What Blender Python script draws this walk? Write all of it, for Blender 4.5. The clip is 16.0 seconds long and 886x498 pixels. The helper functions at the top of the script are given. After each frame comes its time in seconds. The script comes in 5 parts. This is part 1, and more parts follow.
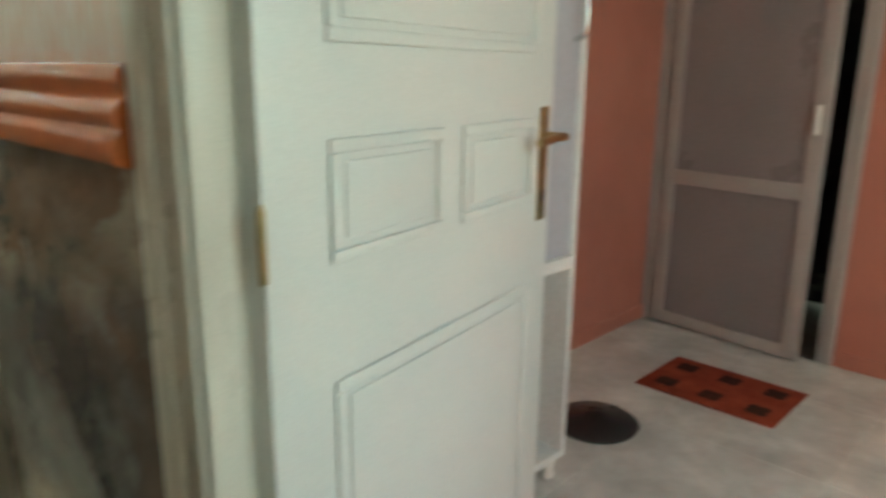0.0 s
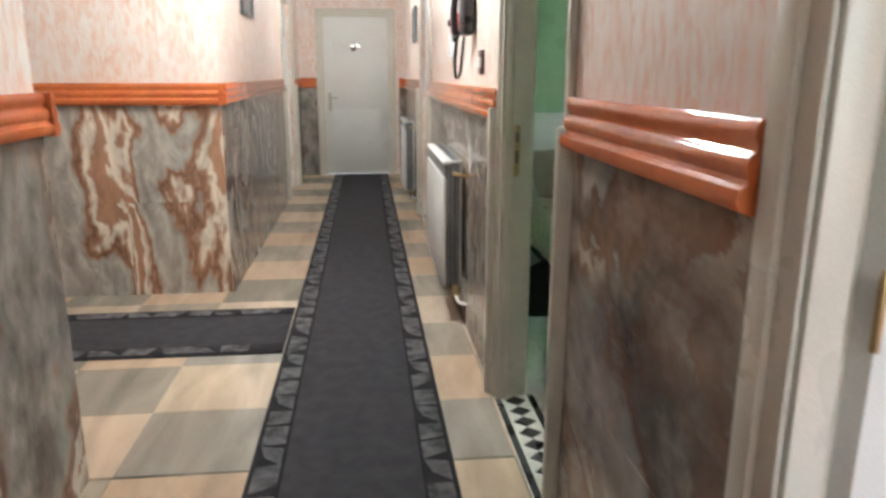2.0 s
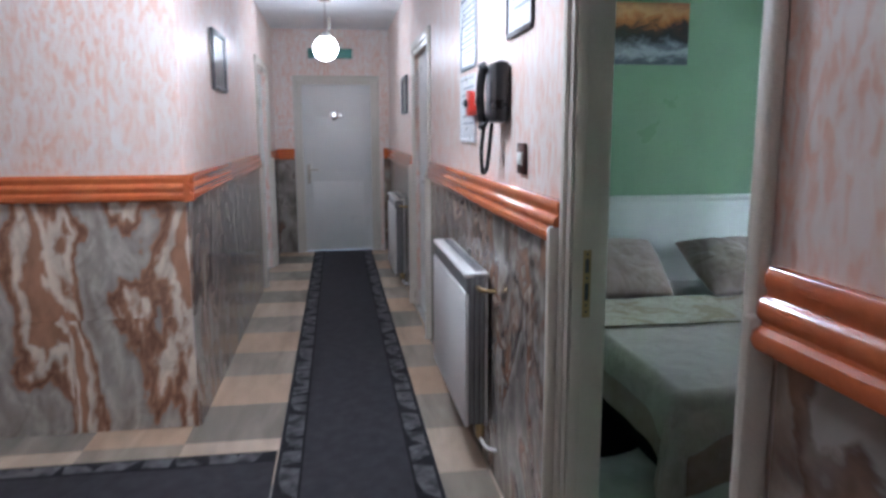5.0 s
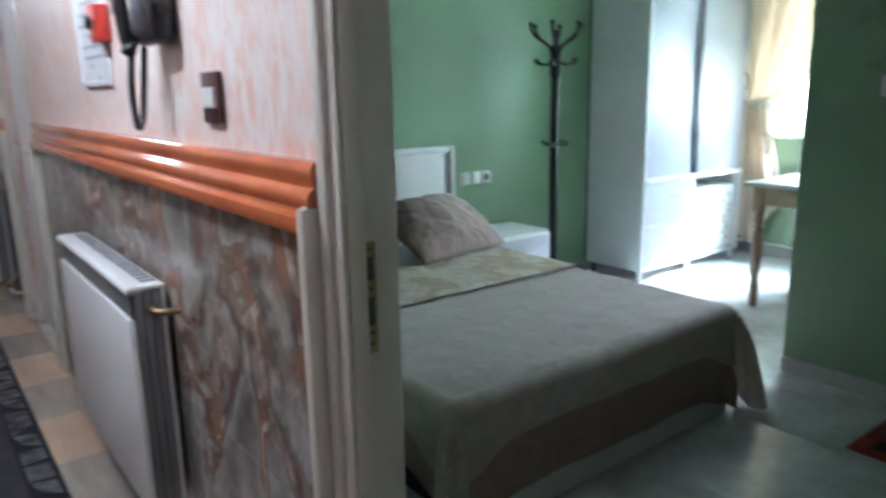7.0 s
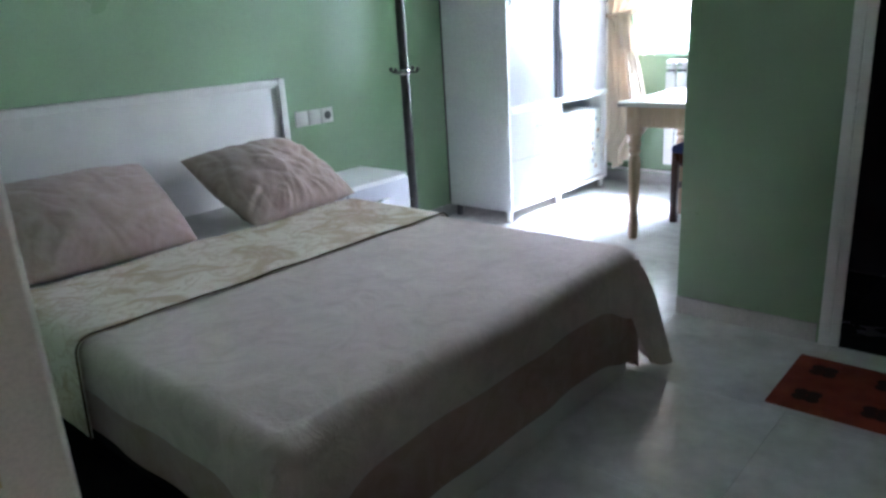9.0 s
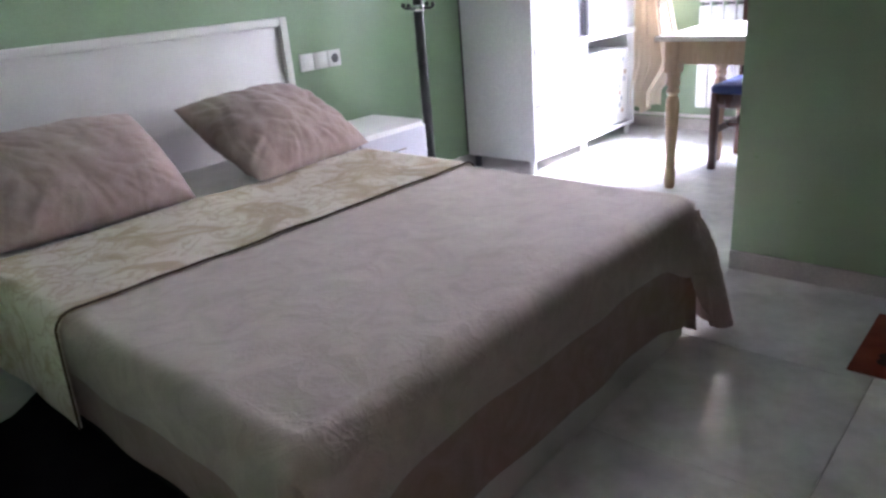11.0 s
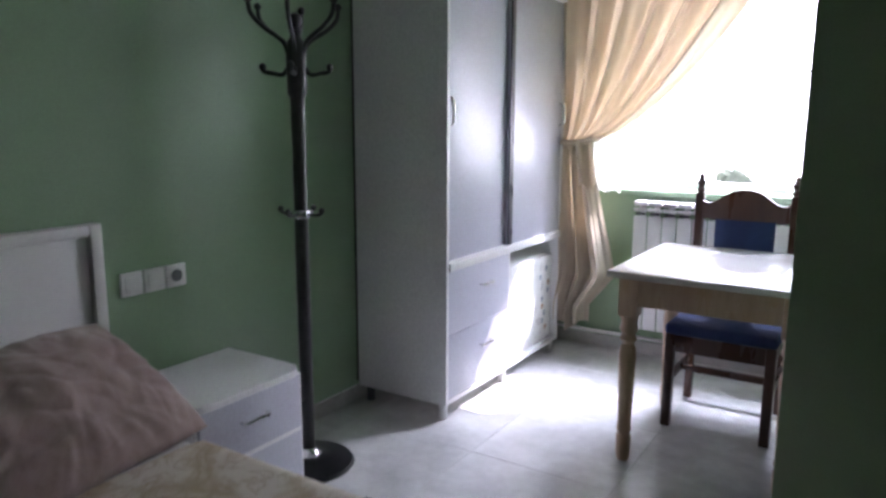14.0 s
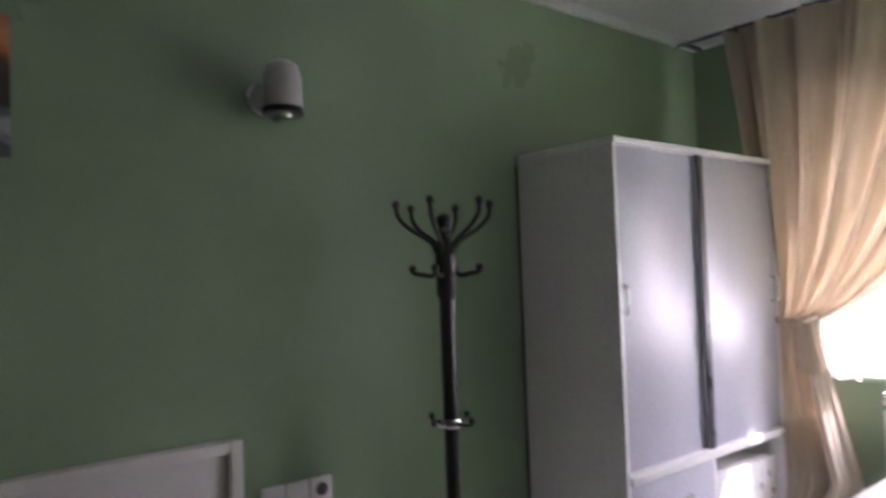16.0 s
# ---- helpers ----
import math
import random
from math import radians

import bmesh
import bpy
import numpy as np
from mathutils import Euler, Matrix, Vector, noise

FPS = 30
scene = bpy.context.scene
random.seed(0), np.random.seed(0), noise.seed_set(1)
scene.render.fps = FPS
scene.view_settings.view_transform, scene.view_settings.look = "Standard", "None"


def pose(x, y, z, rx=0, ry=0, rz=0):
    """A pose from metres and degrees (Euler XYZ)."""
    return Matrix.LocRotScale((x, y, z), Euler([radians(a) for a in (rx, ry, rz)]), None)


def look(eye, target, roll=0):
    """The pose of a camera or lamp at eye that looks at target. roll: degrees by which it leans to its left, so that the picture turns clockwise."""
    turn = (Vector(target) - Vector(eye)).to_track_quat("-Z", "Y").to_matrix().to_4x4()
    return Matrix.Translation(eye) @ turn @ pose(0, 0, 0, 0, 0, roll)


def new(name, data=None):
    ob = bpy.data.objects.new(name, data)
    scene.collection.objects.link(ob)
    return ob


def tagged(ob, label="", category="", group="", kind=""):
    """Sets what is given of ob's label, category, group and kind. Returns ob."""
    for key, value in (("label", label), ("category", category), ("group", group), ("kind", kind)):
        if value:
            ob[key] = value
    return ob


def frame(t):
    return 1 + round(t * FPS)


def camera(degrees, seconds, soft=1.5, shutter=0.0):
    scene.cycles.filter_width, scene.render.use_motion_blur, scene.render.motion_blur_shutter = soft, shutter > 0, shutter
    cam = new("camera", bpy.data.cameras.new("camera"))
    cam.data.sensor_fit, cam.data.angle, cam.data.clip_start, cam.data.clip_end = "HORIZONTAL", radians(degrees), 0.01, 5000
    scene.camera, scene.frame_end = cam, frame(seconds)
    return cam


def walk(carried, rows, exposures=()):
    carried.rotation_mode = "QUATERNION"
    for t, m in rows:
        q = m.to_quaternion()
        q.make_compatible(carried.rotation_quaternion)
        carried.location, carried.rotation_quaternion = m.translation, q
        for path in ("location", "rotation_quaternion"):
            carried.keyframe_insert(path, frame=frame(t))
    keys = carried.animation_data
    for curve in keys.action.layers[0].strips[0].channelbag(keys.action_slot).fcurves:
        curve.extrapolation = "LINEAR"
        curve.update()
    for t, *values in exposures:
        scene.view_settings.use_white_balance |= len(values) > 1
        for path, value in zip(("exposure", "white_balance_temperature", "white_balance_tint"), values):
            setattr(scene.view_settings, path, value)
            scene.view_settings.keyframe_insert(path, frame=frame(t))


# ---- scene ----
cam = camera(64.1, 16.0, 2.7, 0.6)
PATH = [
    (0, (-0.049, 0.168, 1.240), (-1.388, 1.568, 0.752), 0.6),
    (0.5, (0.031, 0.045, 1.228), (-1.567, 1.128, 0.705), 1.4),
    (1, (0.046, 0.009, 1.248), (-1.731, 0.755, 0.715), 2.0),
    (1.5, (0.0, 0.039, 1.259), (-1.895, 0.375, 0.715), 1.0),
    (2, (-0.066, 0.032, 1.299), (-1.996, 0.24, 0.818), 0.1),
    (2.5, (-0.126, -0.015, 1.355), (-2.06, 0.081, 0.856), 1.3),
    (3, (-0.129, -0.064, 1.4), (-2.062, -0.01, 0.887), 0.2),
    (5.5, (-1.096, -0.098, 1.44), (-3.037, 0.32, 1.198), -0.7),
    (6, (-1.328, -0.111, 1.414), (-3.183, 0.587, 1.147), -0.0),
    (6.5, (-1.582, -0.036, 1.385), (-3.301, 0.937, 1.072), -1.4),
    (7, (-1.735, 0.003, 1.352), (-3.289, 1.185, 0.917), -1.1),
    (7.5, (-1.857, 0.059, 1.339), (-3.252, 1.425, 0.902), -3.2),
    (8, (-1.967, 0.25, 1.296), (-3.34, 1.648, 0.89), -3.0),
    (8.5, (-2.072, 0.4, 1.258), (-3.36, 1.839, 0.742), -2.6),
    (11, (-2.418, 0.659, 1.136), (-3.685, 2.031, 0.42), -4.8),
    (11.5, (-2.487, 0.687, 1.131), (-3.807, 2.005, 0.409), -3.6),
    (12, (-2.639, 0.758, 1.155), (-3.957, 2.114, 0.506), -3.6),
    (12.5, (-2.748, 0.928, 1.228), (-4.044, 2.31, 0.586), -4.7),
    (13, (-2.811, 1.145, 1.226), (-4.142, 2.527, 0.66), -1.8),
    (13.5, (-2.929, 1.309, 1.269), (-4.177, 2.79, 0.771), -1.8),
    (14, (-3.131, 1.481, 1.333), (-4.19, 3.142, 0.984), 0.2),
    (14.5, (-3.179, 1.614, 1.39), (-4.245, 3.271, 1.045), -0.9),
    (15, (-3.212, 1.781, 1.444), (-4.492, 3.307, 1.258), -1.2),
    (15.5, (-3.154, 1.895, 1.494), (-4.579, 3.297, 1.431), 0.1),
    (16, (-3.092, 1.86, 1.502), (-4.644, 3.119, 1.579), -2.1),
]
EXPOSURES = [
    (0.0, 2.95, 6450, -26), (1.0, 3.2, 6350, -10), (1.5, 3.35, 6400, -2), (3.0, 3.5, 5800, 4), (5.5, 2.5, 5250, 10), (7.0, 2.65, 5300, 8), (8.5, 2.82, 5400, 18),
    (11.0, 3.2, 6000, 38), (12.5, 2.74, 6000, 36), (13.5, 1.85, 5900, 34), (14.0, 1.42, 6000, 32), (14.5, 0.85, 5900, 34), (15.0, 0.3, 6000, 38), (15.5, 0.65, 6100, 38), (16.0, 1.42, 6500, 44),
]
walk(cam, [(t, look(eye, target, roll)) for t, eye, target, roll in PATH], EXPOSURES)

# ---- light ----
world = bpy.data.worlds.new("world")
scene.world = world
world.use_nodes = True
wn = world.node_tree
sky = wn.nodes.new("ShaderNodeTexSky")
sky.sky_type = "NISHITA"
sky.sun_disc = False
sky.sun_elevation, sky.sun_rotation = radians(48.7), radians(40.5)
wn.nodes["Background"].inputs["Strength"].default_value = 0.05
wn.links.new(sky.outputs["Color"], wn.nodes["Background"].inputs["Color"])

sun = new("sun", bpy.data.lights.new("sun", "SUN"))
sun.data.energy, sun.data.angle, sun.data.color = 5.0, radians(0.5), (1.0, 0.95, 0.88)
sun.matrix_world = look((2.6, 3.04, 4.55), (0.0, 0.0, 0.0))

def window_light(name, eye, target, sx, sy, watts, color):
    lamp = new(name, bpy.data.lights.new(name, "AREA"))
    lamp.data.shape, lamp.data.size, lamp.data.size_y = "RECTANGLE", sx, sy
    lamp.data.energy, lamp.data.color = watts, color
    lamp.matrix_world = look(eye, target)
    return lamp

window_light("sky_light_bedroom", (-3.50, 6.45, 3.2), (-4.3, 4.6, 0.2), 1.6, 1.1, 230, (0.82, 0.91, 1.0))
window_light("sky_light_pink_room", (1.34, 1.45, 1.6), (-0.6, 2.5, 0.0), 1.3, 1.3, 2.0, (0.84, 0.92, 1.0))

# ---- materials ----
def node(nt, kind, **sets):
    n = nt.nodes.new(kind)
    for key, value in sets.items():
        if key == "operation":
            n.operation = value
        elif key == "blend":
            n.blend_type = value
        else:
            n.inputs[key.replace("_", " ")].default_value = value
    return n

def ramp(nt, source, stops):
    r = nt.nodes.new("ShaderNodeValToRGB")
    e = r.color_ramp.elements
    e[0].position, e[0].color = stops[0][0], (*stops[0][1], 1)
    e[1].position, e[1].color = stops[-1][0], (*stops[-1][1], 1)
    for p, c in stops[1:-1]:
        e.new(p).color = (*c, 1)
    nt.links.new(source, r.inputs["Fac"])
    return r.outputs["Color"]

def coords(nt, stretch=(1, 1, 1), turn=(0, 0, 0)):
    g = nt.nodes.new("ShaderNodeNewGeometry")
    m = nt.nodes.new("ShaderNodeMapping")
    m.inputs["Scale"].default_value = stretch
    m.inputs["Rotation"].default_value = [radians(a) for a in turn]
    nt.links.new(g.outputs["Position"], m.inputs["Vector"])
    return m.outputs["Vector"]

def noise_out(nt, vec, scale, detail=5, rough=0.55, distort=0.0):
    n = node(nt, "ShaderNodeTexNoise", Scale=scale, Detail=detail, Roughness=rough, Distortion=distort)
    nt.links.new(vec, n.inputs["Vector"])
    return n.outputs["Fac"]

def mix(nt, fac, a, b, blend="MIX"):
    n = nt.nodes.new("ShaderNodeMix")
    n.data_type, n.blend_type = "RGBA", blend
    for sock, v in ((n.inputs[0], fac), (n.inputs[6], a), (n.inputs[7], b)):
        if hasattr(v, "links"):
            nt.links.new(v, sock)
        else:
            sock.default_value = v if isinstance(v, float) else (*v, 1)
    return n.outputs[2]

def base(name, rough=0.5, metal=0.0, spec=0.5):
    m = bpy.data.materials.new(name)
    m.use_nodes = True
    b = m.node_tree.nodes["Principled BSDF"]
    b.inputs["Roughness"].default_value, b.inputs["Metallic"].default_value = rough, metal
    b.inputs["Specular IOR Level"].default_value = spec
    return m, m.node_tree, b

def bump(nt, b, height, strength, distance=0.01):
    n = node(nt, "ShaderNodeBump", Strength=strength, Distance=distance)
    nt.links.new(height, n.inputs["Height"])
    nt.links.new(n.outputs["Normal"], b.inputs["Normal"])

def surface(name, c1, c2, scale=4.0, rough=0.5, metal=0.0, relief=0.1, grain=120.0, stretch=(1, 1, 1), lo=0.35, hi=0.65, spec=0.5, rvar=0.12):
    """A paint, wood, cloth or metal: two tones at a broad scale, a fine grain, uneven gloss."""
    m, nt, b = base(name, rough, metal, spec)
    v = coords(nt, stretch)
    broad = noise_out(nt, v, scale)
    fine = noise_out(nt, v, grain, 3)
    col = ramp(nt, broad, [(lo, c1), (hi, c2)])
    col = mix(nt, 0.16, col, ramp(nt, fine, [(0.3, (0.45, 0.45, 0.45)), (0.7, (1.4, 1.4, 1.4))]), "MULTIPLY")
    nt.links.new(col, b.inputs["Base Color"])
    r = node(nt, "ShaderNodeMapRange", From_Min=0.3, From_Max=0.7, To_Min=max(rough - rvar, 0.03), To_Max=min(rough + rvar, 1))
    nt.links.new(broad, r.inputs["Value"])
    nt.links.new(r.outputs["Result"], b.inputs["Roughness"])
    if relief:
        bump(nt, b, fine, relief, 0.004)
    return m

def marble_cladding(name, warm, light, stretch, scale, rivers=0.0):
    """Polished stone with flowing bands: grey and umber, and as much brown and cream as warm says."""
    m, nt, b = base(name, 0.16)
    oi = nt.nodes.new("ShaderNodeObjectInfo")
    sc = nt.nodes.new("ShaderNodeVectorMath")
    sc.operation = "SCALE"
    sc.inputs[0].default_value = (0.05, 0.03, 0.04)
    nt.links.new(oi.outputs["Random"], sc.inputs["Scale"])
    def shifted(st, turn):
        s = nt.nodes.new("ShaderNodeVectorMath")
        s.operation = "ADD"
        nt.links.new(coords(nt, st, turn), s.inputs[0])
        nt.links.new(sc.outputs[0], s.inputs[1])
        return s.outputs[0]
    p = shifted(stretch, (10, 14, 0))
    q = shifted(stretch, (-6, 20, 0))
    fine = noise_out(nt, q, 22, 6, 0.62, 0.4)
    def frayed(value, amount):
        """A smooth field whose level lines are frayed by the fine grain."""
        n = node(nt, "ShaderNodeMath", operation="MULTIPLY_ADD")
        nt.links.new(fine, n.inputs[0])
        n.inputs[1].default_value = amount
        nt.links.new(value, n.inputs[2])
        k = node(nt, "ShaderNodeMath", operation="SUBTRACT")
        nt.links.new(n.outputs[0], k.inputs[0])
        k.inputs[1].default_value = amount * 0.5
        return k.outputs[0]
    if rivers:
        xyz = nt.nodes.new("ShaderNodeSeparateXYZ")
        nt.links.new(coords(nt), xyz.inputs[0])
        side = node(nt, "ShaderNodeMath", operation="ADD")
        nt.links.new(xyz.outputs["X"], side.inputs[0])
        nt.links.new(xyz.outputs["Y"], side.inputs[1])
        lean = node(nt, "ShaderNodeMath", operation="MULTIPLY_ADD")
        nt.links.new(xyz.outputs["Z"], lean.inputs[0])
        lean.inputs[1].default_value = 0.22
        nt.links.new(side.outputs[0], lean.inputs[2])
        bend = node(nt, "ShaderNodeMath", operation="MULTIPLY_ADD")
        nt.links.new(frayed(noise_out(nt, p, scale, 4, 0.5, 0.6), 0.07), bend.inputs[0])
        bend.inputs[1].default_value = 1.35
        nt.links.new(lean.outputs[0], bend.inputs[2])
        turns = node(nt, "ShaderNodeMath", operation="MULTIPLY")
        nt.links.new(bend.outputs[0], turns.inputs[0])
        turns.inputs[1].default_value = rivers
        wave = node(nt, "ShaderNodeMath", operation="SINE")
        nt.links.new(turns.outputs[0], wave.inputs[0])
        level = node(nt, "ShaderNodeMapRange", From_Min=-1.0, From_Max=1.0)
        nt.links.new(wave.outputs[0], level.inputs["Value"])
        flow = level.outputs["Result"]
    else:
        flow = frayed(noise_out(nt, p, scale, 3, 0.45, 0.9), 0.10)
    patch = frayed(noise_out(nt, q, scale * 1.7, 4, 0.5, 1.2), 0.16)
    cloud = noise_out(nt, q, scale * 4.5, 5, 0.6, 0.8)
    k = light
    pale, mid, dark = (0.46 * k, 0.43 * k, 0.39 * k), (0.33 * k, 0.305 * k, 0.27 * k), (0.17 * k, 0.15 * k, 0.128 * k)
    umber, rust, cream = (0.19 * k, 0.105 * k, 0.07 * k), (0.36 * k, 0.20 * k, 0.125 * k), (0.66 * k, 0.59 * k, 0.50 * k)
    if rivers:
        brown = ramp(nt, flow, [(0.0, mid), (0.22, pale), (0.42, mid), (0.50, rust), (0.60, umber), (0.72, rust), (0.84, cream), (0.93, cream), (0.97, rust)])
    else:
        brown = ramp(nt, flow, [(0.28, mid), (0.35, pale), (0.405, mid), (0.422, rust), (0.446, umber), (0.466, rust), (0.474, cream), (0.500, cream), (0.508, rust), (0.540, rust), (0.556, umber), (0.572, pale), (0.64, mid)])
    grey = ramp(nt, flow, [(0.28, dark), (0.37, mid), (0.42, pale), (0.46, mid), (0.485, umber), (0.515, dark), (0.55, mid), (0.575, pale), (0.60, mid), (0.68, dark)])
    share = ramp(nt, patch, [(0.40, (0, 0, 0)), (0.60, (warm, warm, warm))]) if warm < 1 else 1.0
    col = mix(nt, share, grey, brown)
    col = mix(nt, 0.75, col, ramp(nt, cloud, [(0.30, (0.55, 0.53, 0.52)), (0.46, (0.9, 0.89, 0.88)), (0.56, (1.12, 1.12, 1.11)), (0.70, (1.3, 1.29, 1.27))]), "MULTIPLY")
    col = mix(nt, 0.3, col, ramp(nt, fine, [(0.28, (0.5, 0.49, 0.48)), (0.72, (1.4, 1.39, 1.37))]), "MULTIPLY")
    nt.links.new(col, b.inputs["Base Color"])
    r = node(nt, "ShaderNodeMapRange", From_Min=0.3, From_Max=0.7, To_Min=0.11, To_Max=0.22)
    nt.links.new(fine, r.inputs["Value"])
    nt.links.new(r.outputs["Result"], b.inputs["Roughness"])
    return m

def streaked_plaster():
    m, nt, b = base("cream_plaster_orange_streaks", 0.42)
    v = coords(nt, (1, 1, 0.30))
    w = coords(nt)
    s1 = noise_out(nt, v, 46, 6, 0.6, 0.6)
    s2 = noise_out(nt, v, 9, 5, 0.6, 0.8)
    cloud = noise_out(nt, w, 2.2, 4)
    col = ramp(nt, s1, [(0.40, (0.80, 0.75, 0.71)), (0.50, (0.77, 0.66, 0.60)), (0.58, (0.74, 0.47, 0.36)), (0.72, (0.68, 0.36, 0.25))])
    pale = ramp(nt, s2, [(0.40, (0.82, 0.78, 0.75)), (0.62, (0.77, 0.58, 0.49))])
    col = mix(nt, ramp(nt, cloud, [(0.4, (0.2, 0.2, 0.2)), (0.62, (0.6, 0.6, 0.6))]), col, pale)
    nt.links.new(col, b.inputs["Base Color"])
    bump(nt, b, s1, 0.28, 0.006)
    return m

def tinted_pieces(name, stops, scale, rough, streak=(1, 1, 1), strength=0.08, cloud=0.5, veil=((0.25, (0.62, 0.62, 0.62)), (0.75, (1.3, 1.3, 1.3)))):
    """Tiles whose tone differs from piece to piece."""
    m, nt, b = base(name, rough)
    oi = nt.nodes.new("ShaderNodeObjectInfo")
    v = coords(nt, streak)
    n = noise_out(nt, v, scale, 5, 0.5, 0.4)
    f = noise_out(nt, v, scale * 5, 6, 0.6)
    col = ramp(nt, oi.outputs["Random"], stops)
    col = mix(nt, cloud, col, ramp(nt, n, veil), "MULTIPLY")
    col = mix(nt, strength, col, ramp(nt, f, [(0.3, (0.72, 0.72, 0.72)), (0.7, (1.2, 1.2, 1.2))]), "MULTIPLY")
    nt.links.new(col, b.inputs["Base Color"])
    return m

def floral_cloth():
    m, nt, b = base("cream_floral_sheet", 0.9, spec=0.15)
    v = coords(nt)
    a = noise_out(nt, v, 9.0, 3, 0.5, 1.6)
    c = noise_out(nt, v, 5.5, 3, 0.5, 0.9)
    f = noise_out(nt, v, 220, 2)
    ground = ramp(nt, c, [(0.50, (0.63, 0.575, 0.49)), (0.56, (0.54, 0.465, 0.36)), (0.63, (0.44, 0.35, 0.245)), (0.70, (0.56, 0.49, 0.39))])
    line = ramp(nt, a, [(0.43, (0, 0, 0)), (0.475, (1, 1, 1)), (0.50, (1, 1, 1)), (0.54, (0, 0, 0))])
    pat = mix(nt, mix(nt, 0.55, (0, 0, 0), line), ground, (0.43, 0.34, 0.235))
    nt.links.new(mix(nt, 0.2, pat, ramp(nt, f, [(0.3, (0.6, 0.6, 0.6)), (0.7, (1.3, 1.3, 1.3))]), "MULTIPLY"), b.inputs["Base Color"])
    bump(nt, b, a, 0.2, 0.006)
    return m

def plush(name, c1, c2, swirl=0.25):
    m, nt, b = base(name, 0.92, spec=0.12)
    b.inputs["Sheen Weight"].default_value = 0.25
    v = coords(nt)
    a = noise_out(nt, v, 9, 4, 0.55, 1.8)
    d = noise_out(nt, v, 34, 4, 0.6, 1.2)
    f = noise_out(nt, v, 260, 2)
    col = ramp(nt, a, [(0.32, c1), (0.68, c2)])
    col = mix(nt, 0.14, col, ramp(nt, f, [(0.3, (0.6, 0.6, 0.6)), (0.7, (1.3, 1.3, 1.3))]), "MULTIPLY")
    nt.links.new(col, b.inputs["Base Color"])
    h = mix(nt, 0.5, ramp(nt, a, [(0.44, (0, 0, 0)), (0.5, (1, 1, 1)), (0.56, (0, 0, 0))]), ramp(nt, d, [(0.3, (0, 0, 0)), (0.7, (1, 1, 1))]))
    bump(nt, b, h, swirl, 0.012)
    return m

def net_cloth():
    """Open-weave net: light passes between the threads and scatters in them."""
    m, nt, b = base("sheer_white_net", 0.9, spec=0.1)
    weave = noise_out(nt, coords(nt, (1, 1, 0.15)), 60, 3)
    t = nt.nodes.new("ShaderNodeBsdfTranslucent")
    t.inputs["Color"].default_value = (0.86, 0.86, 0.84, 1)
    hole = nt.nodes.new("ShaderNodeBsdfTransparent")
    mx = nt.nodes.new("ShaderNodeMixShader")
    nt.links.new(ramp(nt, weave, [(0.3, (0.60, 0.60, 0.60)), (0.7, (0.76, 0.76, 0.76))]), mx.inputs[0])
    nt.links.new(t.outputs[0], mx.inputs[1])
    nt.links.new(hole.outputs[0], mx.inputs[2])
    nt.links.new(mx.outputs[0], nt.nodes["Material Output"].inputs["Surface"])
    return m

def glowing(name, color, strength):
    m, nt, b = base(name, 0.3)
    b.inputs["Base Color"].default_value = (0.9, 0.9, 0.88, 1)
    b.inputs["Emission Color"].default_value = (*color, 1)
    b.inputs["Emission Strength"].default_value = strength
    return m

def sunset_print():
    """A lake at sunset: grey water, dark trees, orange sky, in broad strokes."""
    m, nt, b = base("sunset_lake_print", 0.4)
    v = coords(nt)
    sep = nt.nodes.new("ShaderNodeSeparateXYZ")
    nt.links.new(v, sep.inputs[0])
    r = node(nt, "ShaderNodeMapRange", From_Min=1.855, From_Max=2.235, To_Min=0.0, To_Max=1.0)
    nt.links.new(sep.outputs["Z"], r.inputs["Value"])
    n = noise_out(nt, coords(nt, (1, 1, 1.6)), 9, 5, 0.6, 0.6)
    add = node(nt, "ShaderNodeMath", operation="MULTIPLY_ADD")
    nt.links.new(n, add.inputs[0])
    add.inputs[1].default_value = 0.55
    sub = node(nt, "ShaderNodeMath", operation="SUBTRACT")
    nt.links.new(r.outputs[0], sub.inputs[0])
    sub.inputs[1].default_value = 0.27
    nt.links.new(sub.outputs[0], add.inputs[2])
    col = ramp(nt, add.outputs[0], [(0.05, (0.10, 0.11, 0.13)), (0.2, (0.42, 0.44, 0.46)), (0.34, (0.16, 0.17, 0.19)), (0.45, (0.035, 0.03, 0.03)), (0.6, (0.07, 0.04, 0.03)), (0.72, (0.50, 0.17, 0.05)), (0.85, (0.62, 0.32, 0.14)), (1.0, (0.45, 0.2, 0.1))])
    nt.links.new(col, b.inputs["Base Color"])
    return m

def clear_glass():
    m, nt, b = base("window_glass", 0.02)
    b.inputs["Transmission Weight"].default_value = 1.0
    b.inputs["IOR"].default_value = 1.02
    return m

def sheer_cloth(name, color, weight, rough=0.85):
    """Cloth that lets some light through."""
    m, nt, b = base(name, rough, spec=0.1 if rough > 0.6 else 0.4)
    v = coords(nt, (1, 1, 0.12))
    s = noise_out(nt, v, 24, 4)
    f = noise_out(nt, coords(nt), 300, 2)
    col = ramp(nt, s, [(0.3, [c * 0.86 for c in color]), (0.7, color)])
    nt.links.new(col, b.inputs["Base Color"])
    bump(nt, b, f, 0.08, 0.002)
    t = nt.nodes.new("ShaderNodeBsdfTranslucent")
    nt.links.new(col, t.inputs["Color"])
    mx = nt.nodes.new("ShaderNodeMixShader")
    mx.inputs[0].default_value = weight
    nt.links.new(b.outputs[0], mx.inputs[1])
    nt.links.new(t.outputs[0], mx.inputs[2])
    nt.links.new(mx.outputs[0], nt.nodes["Material Output"].inputs["Surface"])
    return m

